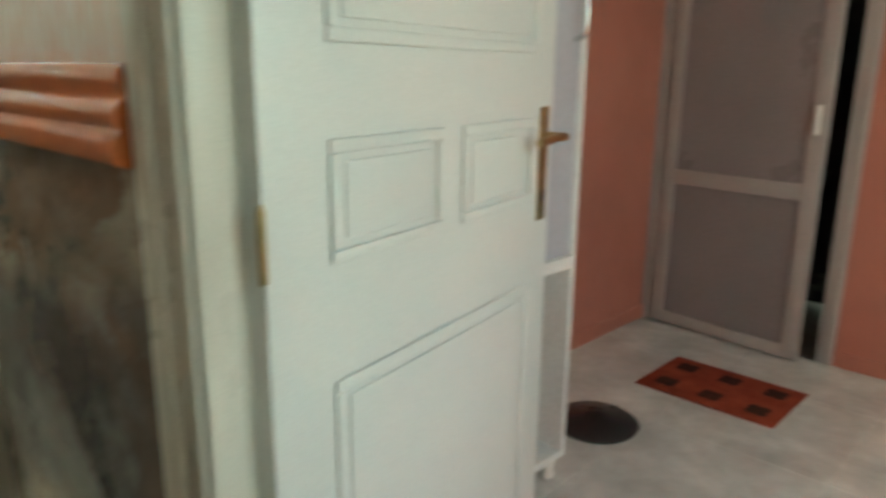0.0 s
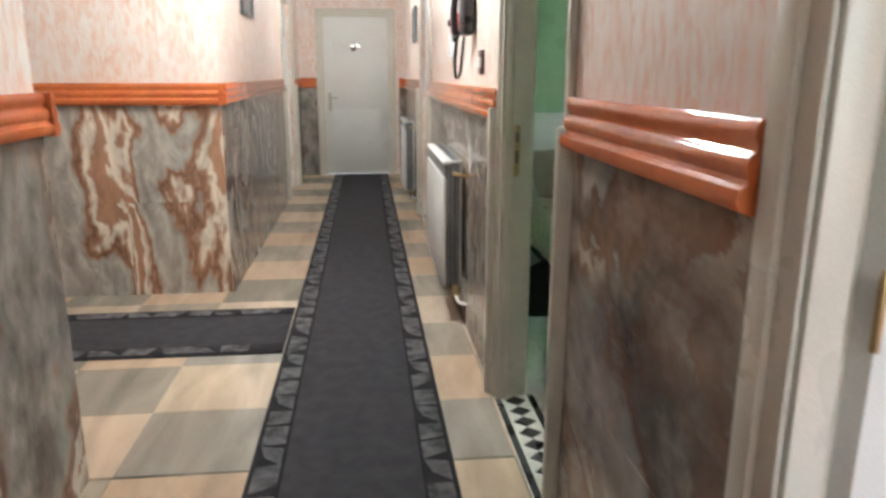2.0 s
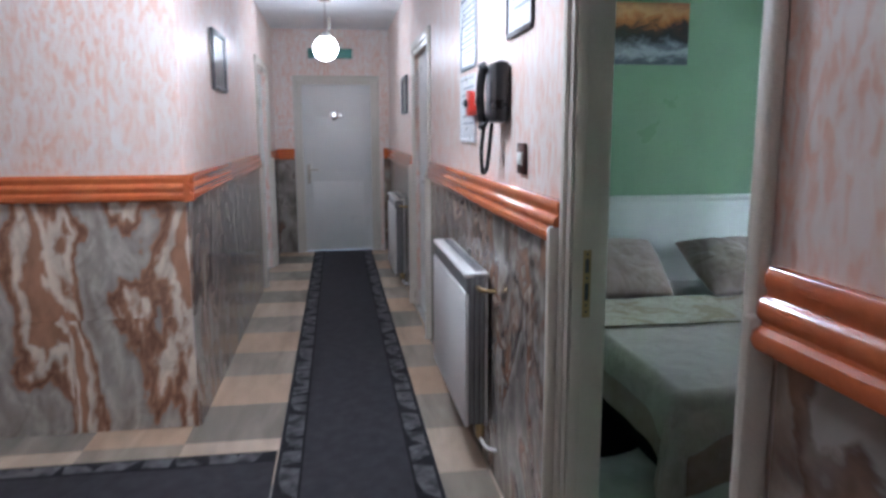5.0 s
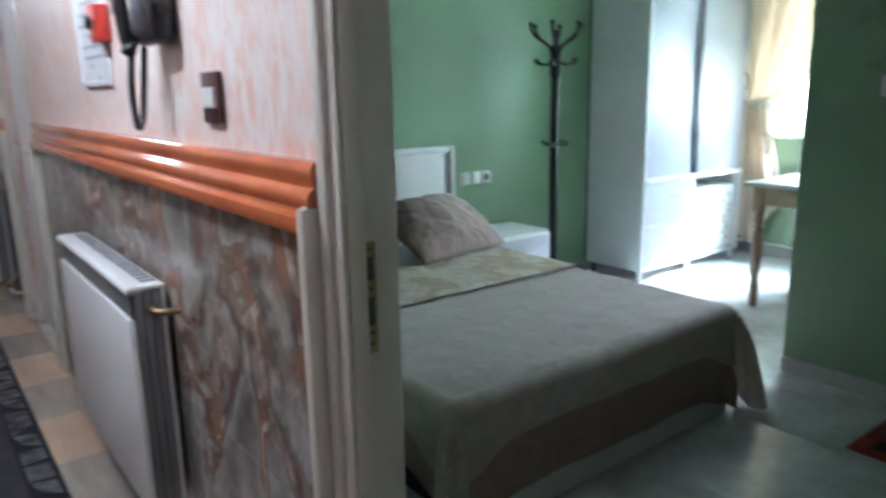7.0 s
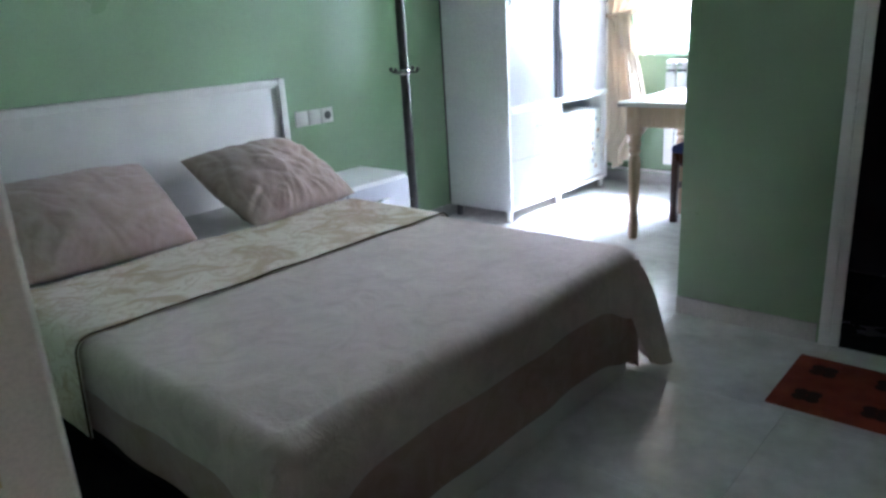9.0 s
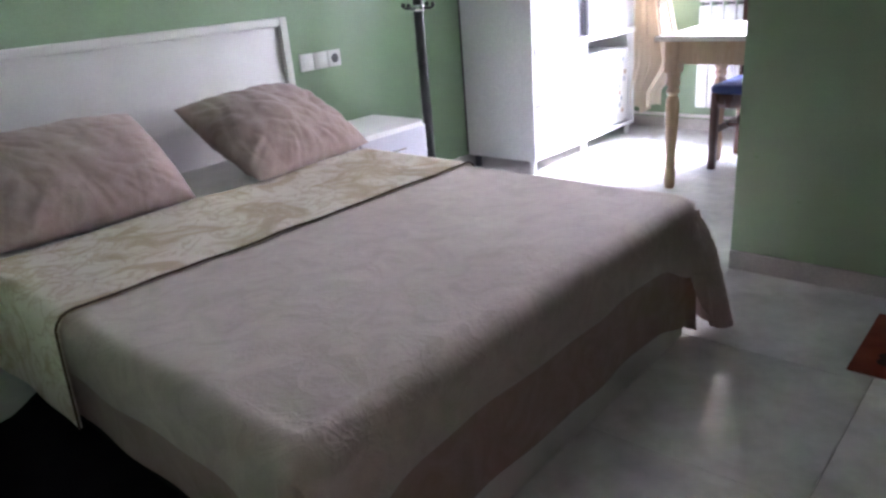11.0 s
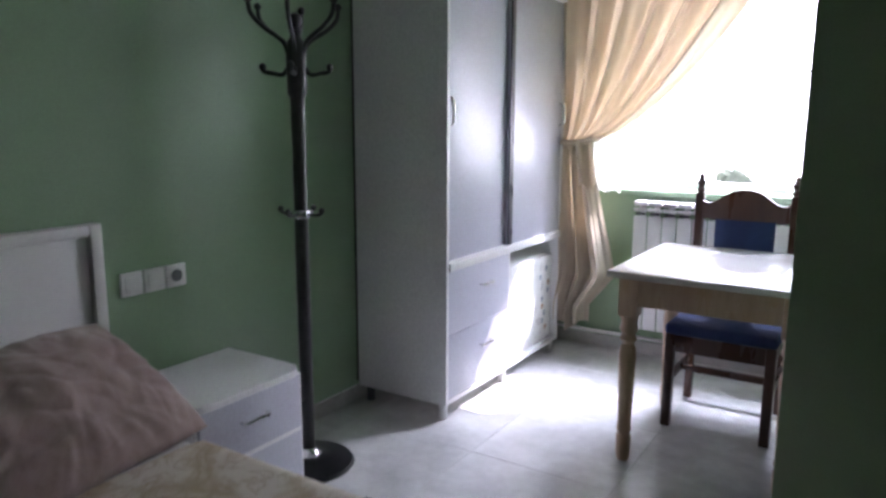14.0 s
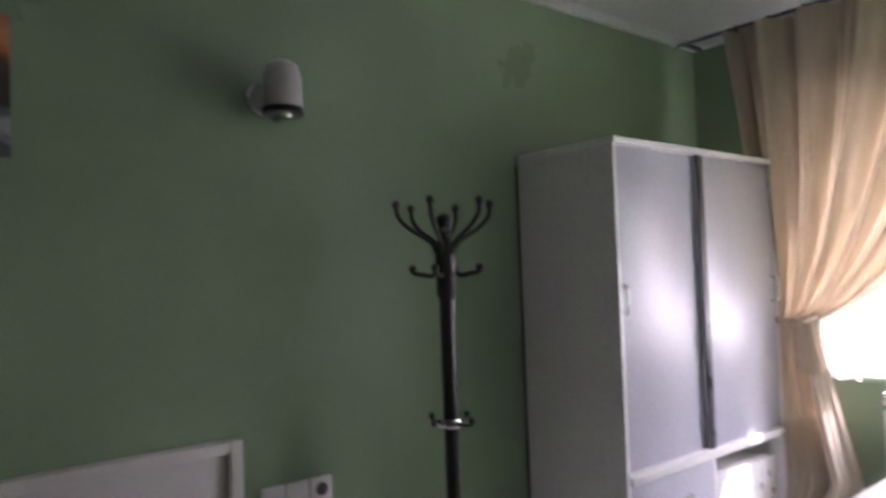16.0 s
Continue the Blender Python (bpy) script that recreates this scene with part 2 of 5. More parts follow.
MARBLE = marble_cladding("grey_umber_marble", 0.85, 0.72, (0.9, 1.0, 0.55), 1.5)
WARMMARBLE = marble_cladding("brown_cream_veined_marble", 1.0, 1.03, (1.0, 1.0, 0.45), 2.0, 11.0)
MIXMARBLE = marble_cladding("grey_brown_marble", 0.88, 0.82, (1.0, 1.0, 0.75), 2.7)
DARKMARBLE = marble_cladding("dark_grey_brown_marble", 0.75, 0.66, (0.7, 1.0, 0.8), 1.5)
PLASTER = streaked_plaster()
RAIL = surface("glossy_orange_rail", (0.60, 0.17, 0.055), (0.52, 0.13, 0.045), 6, 0.09, relief=0.05, grain=40, rvar=0.05)
WHITEPAINT = surface("white_gloss_paint", (0.74, 0.74, 0.72), (0.70, 0.71, 0.69), 2, 0.3, relief=0.01, grain=320, rvar=0.03)
CREAMPAINT = surface("cream_gloss_paint", (0.66, 0.62, 0.55), (0.57, 0.54, 0.46), 2, 0.3, relief=0.02, grain=320, rvar=0.04)
CEILPAINT = surface("white_satin_ceiling", (0.78, 0.79, 0.80), (0.70, 0.72, 0.74), 1.5, 0.35, relief=0.1, grain=50)
GREENPAINT = surface("pale_green_wall_paint", (0.250, 0.368, 0.230), (0.225, 0.335, 0.208), 1.6, 0.36, relief=0.03, grain=240)
PINKPAINT = surface("salmon_pink_wall_paint", (0.44, 0.18, 0.135), (0.385, 0.15, 0.11), 1.6, 0.5, relief=0.03, grain=240)
# Near-black stands for bathrooms left unlit; the darkness is in the colour.
UNLITTILE = surface("unlit_bathroom_tile", (0.05, 0.05, 0.055), (0.03, 0.03, 0.035), 3, 0.2)
GROUT = surface("grey_grout", (0.40, 0.37, 0.33), (0.34, 0.32, 0.29), 8, 0.9)
VEIL = ((0.30, (0.66, 0.66, 0.65)), (0.72, (1.28, 1.27, 1.25)))
CORRTILE = tinted_pieces("cream_stone_tile", [(0.0, (0.54, 0.44, 0.33)), (0.45, (0.54, 0.405, 0.29)), (0.75, (0.50, 0.36, 0.245)), (1.0, (0.57, 0.475, 0.375))], 3.0, 0.26, (0.6, 2.4, 1), cloud=0.6, veil=VEIL)
GREYTILE = tinted_pieces("grey_brown_stone_tile", [(0.0, (0.27, 0.24, 0.195)), (0.4, (0.32, 0.285, 0.235)), (0.7, (0.36, 0.31, 0.245)), (1.0, (0.33, 0.31, 0.275))], 3.0, 0.26, (0.6, 2.4, 1), cloud=0.75, veil=VEIL)
ROOMTILE = tinted_pieces("polished_grey_white_marble_tile", [(0.0, (0.62, 0.62, 0.60)), (0.5, (0.66, 0.66, 0.64)), (1.0, (0.63, 0.625, 0.60))], 3.4, 0.19, strength=0.35, cloud=0.7)
SKIRT = surface("marble_skirting", (0.52, 0.51, 0.49), (0.44, 0.43, 0.41), 5, 0.2)
RUNNER = surface("charcoal_carpet", (0.042, 0.040, 0.044), (0.060, 0.057, 0.062), 14, 0.95, relief=0.5, grain=300, spec=0.1)
RUNBAND = surface("black_carpet_border", (0.018, 0.017, 0.019), (0.03, 0.028, 0.031), 14, 0.95, relief=0.5, grain=300, spec=0.1)
RUNMOTIF = surface("grey_carpet_motif", (0.15, 0.147, 0.15), (0.05, 0.048, 0.05), 16, 0.95, relief=0.5, grain=300, spec=0.1)
BLACKTILE = surface("black_mosaic", (0.018, 0.018, 0.018), (0.03, 0.03, 0.03), 10, 0.3)
WHITETILE = surface("white_mosaic", (0.72, 0.71, 0.67), (0.62, 0.61, 0.57), 10, 0.3)
RUGRED = surface("rust_red_rug", (0.28, 0.06, 0.034), (0.21, 0.044, 0.026), 12, 0.95, relief=0.6, grain=240, spec=0.1)
RUGDARK = surface("dark_rug_motif", (0.045, 0.02, 0.016), (0.07, 0.03, 0.02), 12, 0.95, relief=0.6, grain=240, spec=0.1)
LAMINATE = surface("white_laminate", (0.80, 0.80, 0.79), (0.75, 0.75, 0.75), 2, 0.32, relief=0.02, grain=80, rvar=0.02)
HEADBOARD = surface("off_white_headboard", (0.66, 0.65, 0.62), (0.58, 0.57, 0.545), 2.5, 0.38, relief=0.02, grain=240)
GREYPANEL = surface("blue_grey_laminate", (0.48, 0.49, 0.55), (0.44, 0.45, 0.51), 2, 0.36, relief=0.02, grain=90, spec=1.0, rvar=0.02)
DARKGREY = surface("dark_grey_profile", (0.06, 0.06, 0.07), (0.09, 0.09, 0.10), 6, 0.35)
CHROME = surface("chrome", (0.75, 0.75, 0.75), (0.65, 0.65, 0.66), 8, 0.16, 1.0, relief=0.0)
BRASS = surface("worn_brass", (0.50, 0.38, 0.20), (0.36, 0.27, 0.14), 12, 0.36, 1.0, relief=0.0)
STEEL = surface("dull_steel", (0.58, 0.54, 0.46), (0.45, 0.42, 0.36), 14, 0.35, 1.0, relief=0.0)
BLACKMETAL = surface("black_lacquer_metal", (0.012, 0.012, 0.013), (0.02, 0.02, 0.021), 9, 0.30, relief=0.0, rvar=0.03)
BLACKPLASTIC = surface("black_plastic", (0.015, 0.015, 0.017), (0.024, 0.024, 0.026), 9, 0.35)
BLACKCLOTHSHADE = surface("black_cloth_and_shade", (0.010, 0.009, 0.011), (0.016, 0.015, 0.017), 9, 0.95, spec=0.05)
WHITEPLASTIC = surface("white_plastic", (0.76, 0.76, 0.74), (0.70, 0.70, 0.68), 9, 0.35, relief=0.0)
REDPLASTIC = surface("red_plastic", (0.5, 0.04, 0.025), (0.42, 0.03, 0.02), 9, 0.4, relief=0.0)
BROWNPLASTIC = surface("dark_brown_plastic", (0.05, 0.018, 0.015), (0.07, 0.025, 0.02), 9, 0.35, relief=0.0)
PAPER = surface("printed_paper", (0.74, 0.76, 0.77), (0.66, 0.70, 0.73), 18, 0.35, relief=0.02)
INKBAR = surface("grey_ink", (0.33, 0.38, 0.43), (0.42, 0.46, 0.5), 30, 0.6, relief=0.0)
PICFRAME = surface("dark_picture_frame", (0.05, 0.05, 0.055), (0.08, 0.08, 0.085), 8, 0.35)
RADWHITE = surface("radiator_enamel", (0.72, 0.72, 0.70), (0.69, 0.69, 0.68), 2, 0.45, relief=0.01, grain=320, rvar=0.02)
# Same white enamel in a darker tone: the shade is in its colour.
RADSHADE = surface("shaded_radiator_enamel", (0.20, 0.20, 0.205), (0.17, 0.17, 0.175), 2, 0.32, relief=0.01, rvar=0.02)
PALEWOOD = surface("pale_varnished_wood", (0.50, 0.355, 0.24), (0.42, 0.285, 0.185), 9, 0.32, relief=0.1, grain=60, stretch=(1, 1, 0.18))
TABLETOP = surface("white_tabletop", (0.66, 0.64, 0.60), (0.60, 0.58, 0.55), 3, 0.16, relief=0.02)
DARKWOOD = surface("dark_walnut_wood", (0.075, 0.032, 0.02), (0.05, 0.021, 0.013), 9, 0.3, relief=0.12, grain=60, stretch=(1, 1, 0.18))
# Dark brown for the shadowed edge line at the sheet's fold.
FOLDEDGE = surface("dark_fold_edge_shade", (0.085, 0.055, 0.045), (0.11, 0.075, 0.06), 20, 0.9, spec=0.1)
NAVY = surface("navy_upholstery", (0.022, 0.035, 0.10), (0.03, 0.05, 0.13), 10, 0.75, relief=0.3, grain=220, spec=0.2)
SPREAD = plush("mauve_beige_bedspread", (0.42, 0.355, 0.31), (0.50, 0.43, 0.38), 0.17)
VELVET = plush("brown_mauve_velvet", (0.295, 0.208, 0.172), (0.365, 0.265, 0.225), 0.14)
PILLOWCLOTH = plush("dusty_pink_velvet", (0.315, 0.230, 0.200), (0.385, 0.292, 0.262), 0.08)
SHEET = floral_cloth()
MATTRESS = surface("white_mattress_ticking", (0.62, 0.61, 0.58), (0.55, 0.54, 0.51), 6, 0.8)
CURTAIN = sheer_cloth("gold_satin_curtain", (0.70, 0.62, 0.50), 0.42, 0.42)
LACE = sheer_cloth("white_net_curtain", (0.85, 0.85, 0.82), 0.75)
NET = net_cloth()
GLASS = clear_glass()
SKYGLOW = glowing("bright_hazy_sky", (0.95, 0.98, 1.0), 4.5)
DIMGLOBE = glowing("dim_opal_globe", (1.0, 0.98, 0.97), 2.8)
GLOBE = glowing("lit_opal_globe", (1.0, 0.98, 0.97), 17.0)
FARGLOBE = glowing("far_lit_opal_globe", (1.0, 0.98, 0.97), 6.8)
SHADEGLASS = surface("frosted_lamp_shade", (0.58, 0.58, 0.56), (0.52, 0.52, 0.5), 9, 0.4, relief=0.0)
HEDGE = sheer_cloth("hedge_leaves", (0.50, 0.54, 0.44), 0.55)
GROUND = surface("outdoor_paving", (0.35, 0.34, 0.32), (0.28, 0.27, 0.25), 3, 0.9)
EXITGREEN = surface("green_sign_face", (0.05, 0.16, 0.13), (0.04, 0.12, 0.1), 9, 0.4, relief=0.0)
# White frame paint darkened: the low light there is in the colour.
DIMDOORFRAME = surface("dimmed_white_door_frame", (0.40, 0.36, 0.355), (0.35, 0.315, 0.31), 3, 0.4, relief=0.03)
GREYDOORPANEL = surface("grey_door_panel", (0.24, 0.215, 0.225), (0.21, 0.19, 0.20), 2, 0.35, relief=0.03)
PICSUNSET = sunset_print()
PICGREY = tinted_pieces("grey_landscape_print", [(0.2, (0.12, 0.13, 0.15)), (0.5, (0.34, 0.36, 0.38)), (0.8, (0.16, 0.17, 0.19))], 6.0, 0.2, (1, 1, 2))

# ---- mesh helpers ----
def box(x0, x1, y0, y1, z0, z1, bevel=0.0, bm=None, seg=2):
    """A box, its edges rounded by bevel, added to bm."""
    out = bm if bm is not None else bmesh.new()
    t = bmesh.new()
    m = Matrix.Translation(((x0 + x1) / 2, (y0 + y1) / 2, (z0 + z1) / 2)) @ Matrix.Diagonal((x1 - x0, y1 - y0, z1 - z0, 1))
    bmesh.ops.create_cube(t, size=1, matrix=m)
    if bevel:
        bmesh.ops.bevel(t, geom=t.edges[:], offset=bevel, segments=seg, profile=0.5, affect="EDGES")
    merge(t, out)
    return out

def merge(t, out):
    me = bpy.data.meshes.new("t")
    t.to_mesh(me)
    t.free()
    out.from_mesh(me)
    bpy.data.meshes.remove(me)

def lathe(profile, x=0, y=0, z=0, seg=24, bm=None, turn=None):
    """A turned shape from (radius, height) pairs."""
    out = bm if bm is not None else bmesh.new()
    t = bmesh.new()
    rings = []
    for r, h in profile:
        rings.append([t.verts.new((r * math.cos(2 * math.pi * i / seg), r * math.sin(2 * math.pi * i / seg), h)) for i in range(seg)])
    for a, b in zip(rings, rings[1:]):
        for i in range(seg):
            t.faces.new((a[i], a[(i + 1) % seg], b[(i + 1) % seg], b[i]))
    t.faces.new(rings[0][::-1])
    t.faces.new(rings[-1])
    m = Matrix.Translation((x, y, z))
    bmesh.ops.transform(t, matrix=m @ turn if turn else m, verts=t.verts[:])
    bmesh.ops.recalc_face_normals(t, faces=t.faces[:])
    merge(t, out)
    return out

def tube(points, r, seg=10, bm=None):
    """A rod of radius r along points."""
    out = bm if bm is not None else bmesh.new()
    t = bmesh.new()
    pts = [Vector(p) for p in points]
    rings = []
    side = None
    for i, p in enumerate(pts):
        d = (pts[min(i + 1, len(pts) - 1)] - pts[max(i - 1, 0)]).normalized()
        if side is None:
            side = d.orthogonal().normalized()
        side = (side - d * side.dot(d)).normalized()
        up = d.cross(side)
        rr = r(i / (len(pts) - 1)) if callable(r) else r
        rings.append([t.verts.new(p + rr * (math.cos(a) * side + math.sin(a) * up)) for a in [2 * math.pi * k / seg for k in range(seg)]])
    for a, b in zip(rings, rings[1:]):
        for i in range(seg):
            t.faces.new((a[i], a[(i + 1) % seg], b[(i + 1) % seg], b[i]))
    t.faces.new(rings[0][::-1])
    t.faces.new(rings[-1])
    bmesh.ops.recalc_face_normals(t, faces=t.faces[:])
    merge(t, out)
    return out

def arc(points, n=8):
    """A smooth line through a few points."""
    p = [Vector(q) for q in points]
    out = []
    for i in range(len(p) - 1):
        a, b, c, d = p[max(i - 1, 0)], p[i], p[i + 1], p[min(i + 2, len(p) - 1)]
        for k in range(n):
            u = k / n
            out.append(0.5 * (2 * b + (c - a) * u + (2 * a - 5 * b + 4 * c - d) * u * u + (3 * b - a - 3 * c + d) * u ** 3))
    return out + [p[-1]]

def sheet(fn, nu, nv, thick=0.0):
    """A surface fn(u, v), with thickness."""
    bm = bmesh.new()
    g = [[bm.verts.new(fn(i / nu, j / nv)) for j in range(nv + 1)] for i in range(nu + 1)]
    for i in range(nu):
        for j in range(nv):
            bm.faces.new((g[i][j], g[i + 1][j], g[i + 1][j + 1], g[i][j + 1]))
    bmesh.ops.recalc_face_normals(bm, faces=bm.faces[:])
    if thick:
        bm.normal_update()
        h = [[bm.verts.new(p.co - p.normal * thick) for p in row] for row in g]
        for i in range(nu):
            for j in range(nv):
                bm.faces.new((h[i][j], h[i][j + 1], h[i + 1][j + 1], h[i + 1][j]))
        rim = [(i, 0) for i in range(nu)] + [(nu, j) for j in range(nv)] + [(i, nv) for i in range(nu, 0, -1)] + [(0, j) for j in range(nv, 0, -1)]
        for (i, j), (k, l) in zip(rim, rim[1:] + rim[:1]):
            bm.faces.new((g[i][j], g[k][l], h[k][l], h[i][j]))
        bmesh.ops.recalc_face_normals(bm, faces=bm.faces[:])
    return bm

def extrude_profile(profile, axis, a, b, wall, out_dir, bm=None):
    """A moulding: (out, z) pairs swept along an axis from a to b, standing out from wall."""
    bm = bm if bm is not None else bmesh.new()
    ends = []
    for s in (a, b):
        ring = []
        for o, z in profile:
            w = wall + out_dir * o
            ring.append(bm.verts.new((s, w, z) if axis == "x" else (w, s, z)))
        ends.append(ring)
    n = len(profile)
    for i in range(n):
        bm.faces.new((ends[0][i], ends[0][(i + 1) % n], ends[1][(i + 1) % n], ends[1][i]))
    bm.faces.new(ends[0][::-1])
    bm.faces.new(ends[1])
    bmesh.ops.recalc_face_normals(bm, faces=bm.faces[:])
    return bm

def mesh_of(name, bm, material, smooth=False):
    me = bpy.data.meshes.new(name)
    bm.to_mesh(me)
    bm.free()
    me.materials.append(material)
    if smooth:
        me.polygons.foreach_set("use_smooth", [True] * len(me.polygons))
        me.set_sharp_from_angle(angle=radians(40))
    return me

def part(name, bm, material, parent, label="", smooth=True):
    """One mesh under a thing or a part, given in world coordinates."""
    ob = new(name, mesh_of(name, bm, material, smooth))
    ob.parent = parent
    if parent.parent is None:
        ob.matrix_parent_inverse = Matrix.Translation(parent.location).inverted()
    return tagged(ob, label)

def thing(name, at, label, category, group="", kind=""):
    ob = new(name)
    ob.empty_display_size = 0.1
    ob.location = at
    return tagged(ob, label, category, group, kind)

def solo(name, bm, material, label, category, kind="", smooth=True, group=""):
    return tagged(new(name, mesh_of(name, bm, material, smooth)), label, category, group, kind)

def structure(name, bm, material, label, category="wall", smooth=False):
    return solo(name, bm, material, label, category, "structure", smooth)

# ---- plan ----
CW, CT = 0.545, 0.655         # corridor's north wall: corridor face, room face
CN = -0.80                   # far south wall of the corridor
CNEAR = -0.91                # near south wall
JX0, JX1 = -4.33, -2.25      # side passage
END = -9.5
CEIL, RCEIL = 2.62, 2.765
DX0, DX1 = -2.754, -1.830      # bedroom doorway
PX0, PX1 = -0.838, 0.03      # pink room doorway
FX0, FX1 = -6.62, -5.72      # far door in the corridor's north wall
DH = 2.05
BW, BN, BE = -5.26, 5.50, -1.80   # bedroom west, north, east faces
BATHY, BATHX = 3.25, -3.31        # bathroom block
PW, PN, PE = -1.73, 3.45, 1.20    # pink room west, north, east faces
CP = 0.62                    # pink room's face of the corridor wall
RT, RB = 1.245, 1.12         # dado rail

def wall_run(axis, a, b, w0, w1, h, holes, bm=None):
    """A straight wall with holes (from, to, bottom, top)."""
    bm = bm if bm is not None else bmesh.new()
    def block(s0, s1, z0, z1):
        if s1 - s0 > 1e-4 and z1 - z0 > 1e-4:
            if axis == "x":
                box(s0, s1, w0, w1, z0, z1, bm=bm)
            else:
                box(w0, w1, s0, s1, z0, z1, bm=bm)
    at = a
    for s0, s1, z0, z1 in sorted(holes):
        block(at, s0, 0, h)
        block(s0, s1, 0, z0)
        block(s0, s1, z1, h)
        at = s1
    block(at, b, 0, h)
    return bm

MID = (CW + CT) / 2
wall_corridor_north = structure("wall_corridor_north", wall_run("x", END, 2.2, CW, MID, 2.9, [(DX0, DX1, 0, DH), (PX0, PX1, 0, DH), (FX0, FX1, 0, DH)]), PLASTER, "cream plaster wall with orange streaks above marble cladding")
wall_bedroom_south = structure("wall_bedroom_south", wall_run("x", BW - 0.12, BE + 0.03, MID, CT, 2.9, [(DX0, DX1, 0, DH)]), GREENPAINT, "pale green painted wall")
wall_pink_south = structure("wall_pink_south", wall_run("x", BE + 0.03, PE + 0.12, MID, CP, 2.9, [(PX0, PX1, 0, DH)]), PINKPAINT, "salmon pink painted wall")
structure("wall_far_room", box(END - 0.1, BW - 0.12, MID, CT, 0, 2.9), WHITEPAINT, "plain wall behind the far door")
wall_corridor_south = structure("wall_corridor_south", wall_run("x", END, JX0 - 0.14, CN - 0.14, CN, 2.9, [(-8.55, -7.62, 0, DH)]), PLASTER, "cream plaster wall with orange streaks above marble cladding")
wall_passage_west = structure("wall_passage_west", box(JX0 - 0.14, JX0, -4.2, CN, 0, 2.9), PLASTER, "cream plaster wall with orange streaks above marble cladding")
wall_near_south = structure("wall_near_south", box(JX1, 2.2, CNEAR - 0.14, CNEAR, 0, 2.9), PLASTER, "cream plaster wall with orange streaks above marble cladding")
wall_passage_east = structure("wall_passage_east", box(JX1, JX1 + 0.14, -4.2, CNEAR - 0.14, 0, 2.9), PLASTER, "cream plaster passage wall")
wall_passage_end = structure("wall_passage_end", box(JX0 - 0.14, JX1 + 0.14, -4.34, -4.2, 0, 2.9), PLASTER, "cream plaster wall closing the passage")
wall_corridor_end = structure("wall_corridor_end", wall_run("y", CN - 0.14, CW + 0.2, END - 0.14, END, 2.9, [(-0.50, 0.345, 0, 2.03)]), PLASTER, "cream plaster end wall above marble cladding")
wall_corridor_start = structure("wall_corridor_start", box(2.2, 2.34, CNEAR - 0.14, CT, 0, 2.9), PLASTER, "cream plaster wall closing the corridor")

WX0, WX1, WZ0, WZ1 = -4.58, -3.315, 0.97, 2.30
wall_bedroom_west = structure("wall_bedroom_west", box(BW - 0.12, BW, CT, BN + 0.25, 0, 2.9), GREENPAINT, "pale green painted wall behind the bed")
wall_bedroom_north = structure("wall_bedroom_north", wall_run("x", BW, BE + 0.06, BN, BN + 0.25, 2.9, [(WX0, WX1, WZ0, WZ1)]), GREENPAINT, "pale green painted window wall")
wall_bedroom_east = structure("wall_bedroom_east", box(BE, BE + 0.03, CT, BATHY, 0, 2.9), GREENPAINT, "pale green painted partition")
wall_bathroom_south = structure("wall_bathroom_south", wall_run("x", BATHX, BE, BATHY, BATHY + 0.1, 2.9, [(-2.70, -1.97, 0, 2.03)]), GREENPAINT, "pale green painted bathroom wall")
wall_bathroom_west = structure("wall_bathroom_west", box(BATHX, BATHX + 0.1, BATHY + 0.1, BN, 0, 2.9), GREENPAINT, "pale green painted bathroom side wall")
wall_bathroom_inner = structure("wall_bathroom_inner", box(BATHX + 0.101, BE - 0.001, BATHY + 0.9, BATHY + 0.95, 0, 2.5), UNLITTILE, "tiled bathroom wall coloured near black for the unlit room")
wall_pink_west = structure("wall_pink_west", box(BE + 0.03, PW, CT, BN, 0, 2.9), PINKPAINT, "salmon pink painted wall")
wall_pink_north = structure("wall_pink_north", wall_run("x", PW, PE + 0.12, PN, PN + 0.12, 2.9, [(-1.685, -0.86, 0, 2.05)]), PINKPAINT, "salmon pink painted wall with bathroom door")
wall_pink_east = structure("wall_pink_east", wall_run("y", CT, PN, PE, PE + 0.12, 2.9, [(0.75, 2.15, 0.9, 2.3)]), PINKPAINT, "salmon pink painted window wall")
wall_pink_bath = structure("wall_pink_bath", box(PW, PE, PN + 0.9, PN + 1.0, 0, 2.9), UNLITTILE, "tiled bathroom wall coloured near black for the unlit room")
wall_pink_bath_side = structure("wall_pink_bath_side", box(PE, PE + 0.1, PN + 0.12, PN + 0.9, 0, 2.9), UNLITTILE, "tiled bathroom wall coloured near black for the unlit room")

structure("ceiling_corridor", box(END - 0.14, 2.34, -4.34, MID - 0.005, CEIL, CEIL + 0.1), CEILPAINT, "white glossy corridor ceiling", "ceiling")
structure("ceiling_bedroom", box(BW, BE + 0.06, CT, BN, RCEIL, RCEIL + 0.1), CEILPAINT, "white painted ceiling", "ceiling")
structure("ceiling_pink_room", box(PW, PE, CT, PN + 0.9, RCEIL, RCEIL + 0.1), CEILPAINT, "white painted ceiling", "ceiling")

floor = structure("floor", box(END - 0.2, 2.34, -4.34, BN + 0.25, -0.15, -0.012), GROUT, "tiled floor of stone and polished marble", "floor")
ground = structure("ground", box(-60, 60, BN + 0.25, 80, -0.6, -0.5), GROUND, "pale paved ground outside the window", "ground")

# cornice strip along the bedroom walls
cornice = bmesh.new()
box(BW, BW + 0.03, CT, BN, RCEIL - 0.05, RCEIL - 0.002, 0.008, cornice)
box(BW + 0.03, BATHX, BN - 0.03, BN, RCEIL - 0.05, RCEIL - 0.002, 0.008, cornice)
structure("trim_cornice", cornice, CEILPAINT, "narrow white ceiling moulding", "trim")

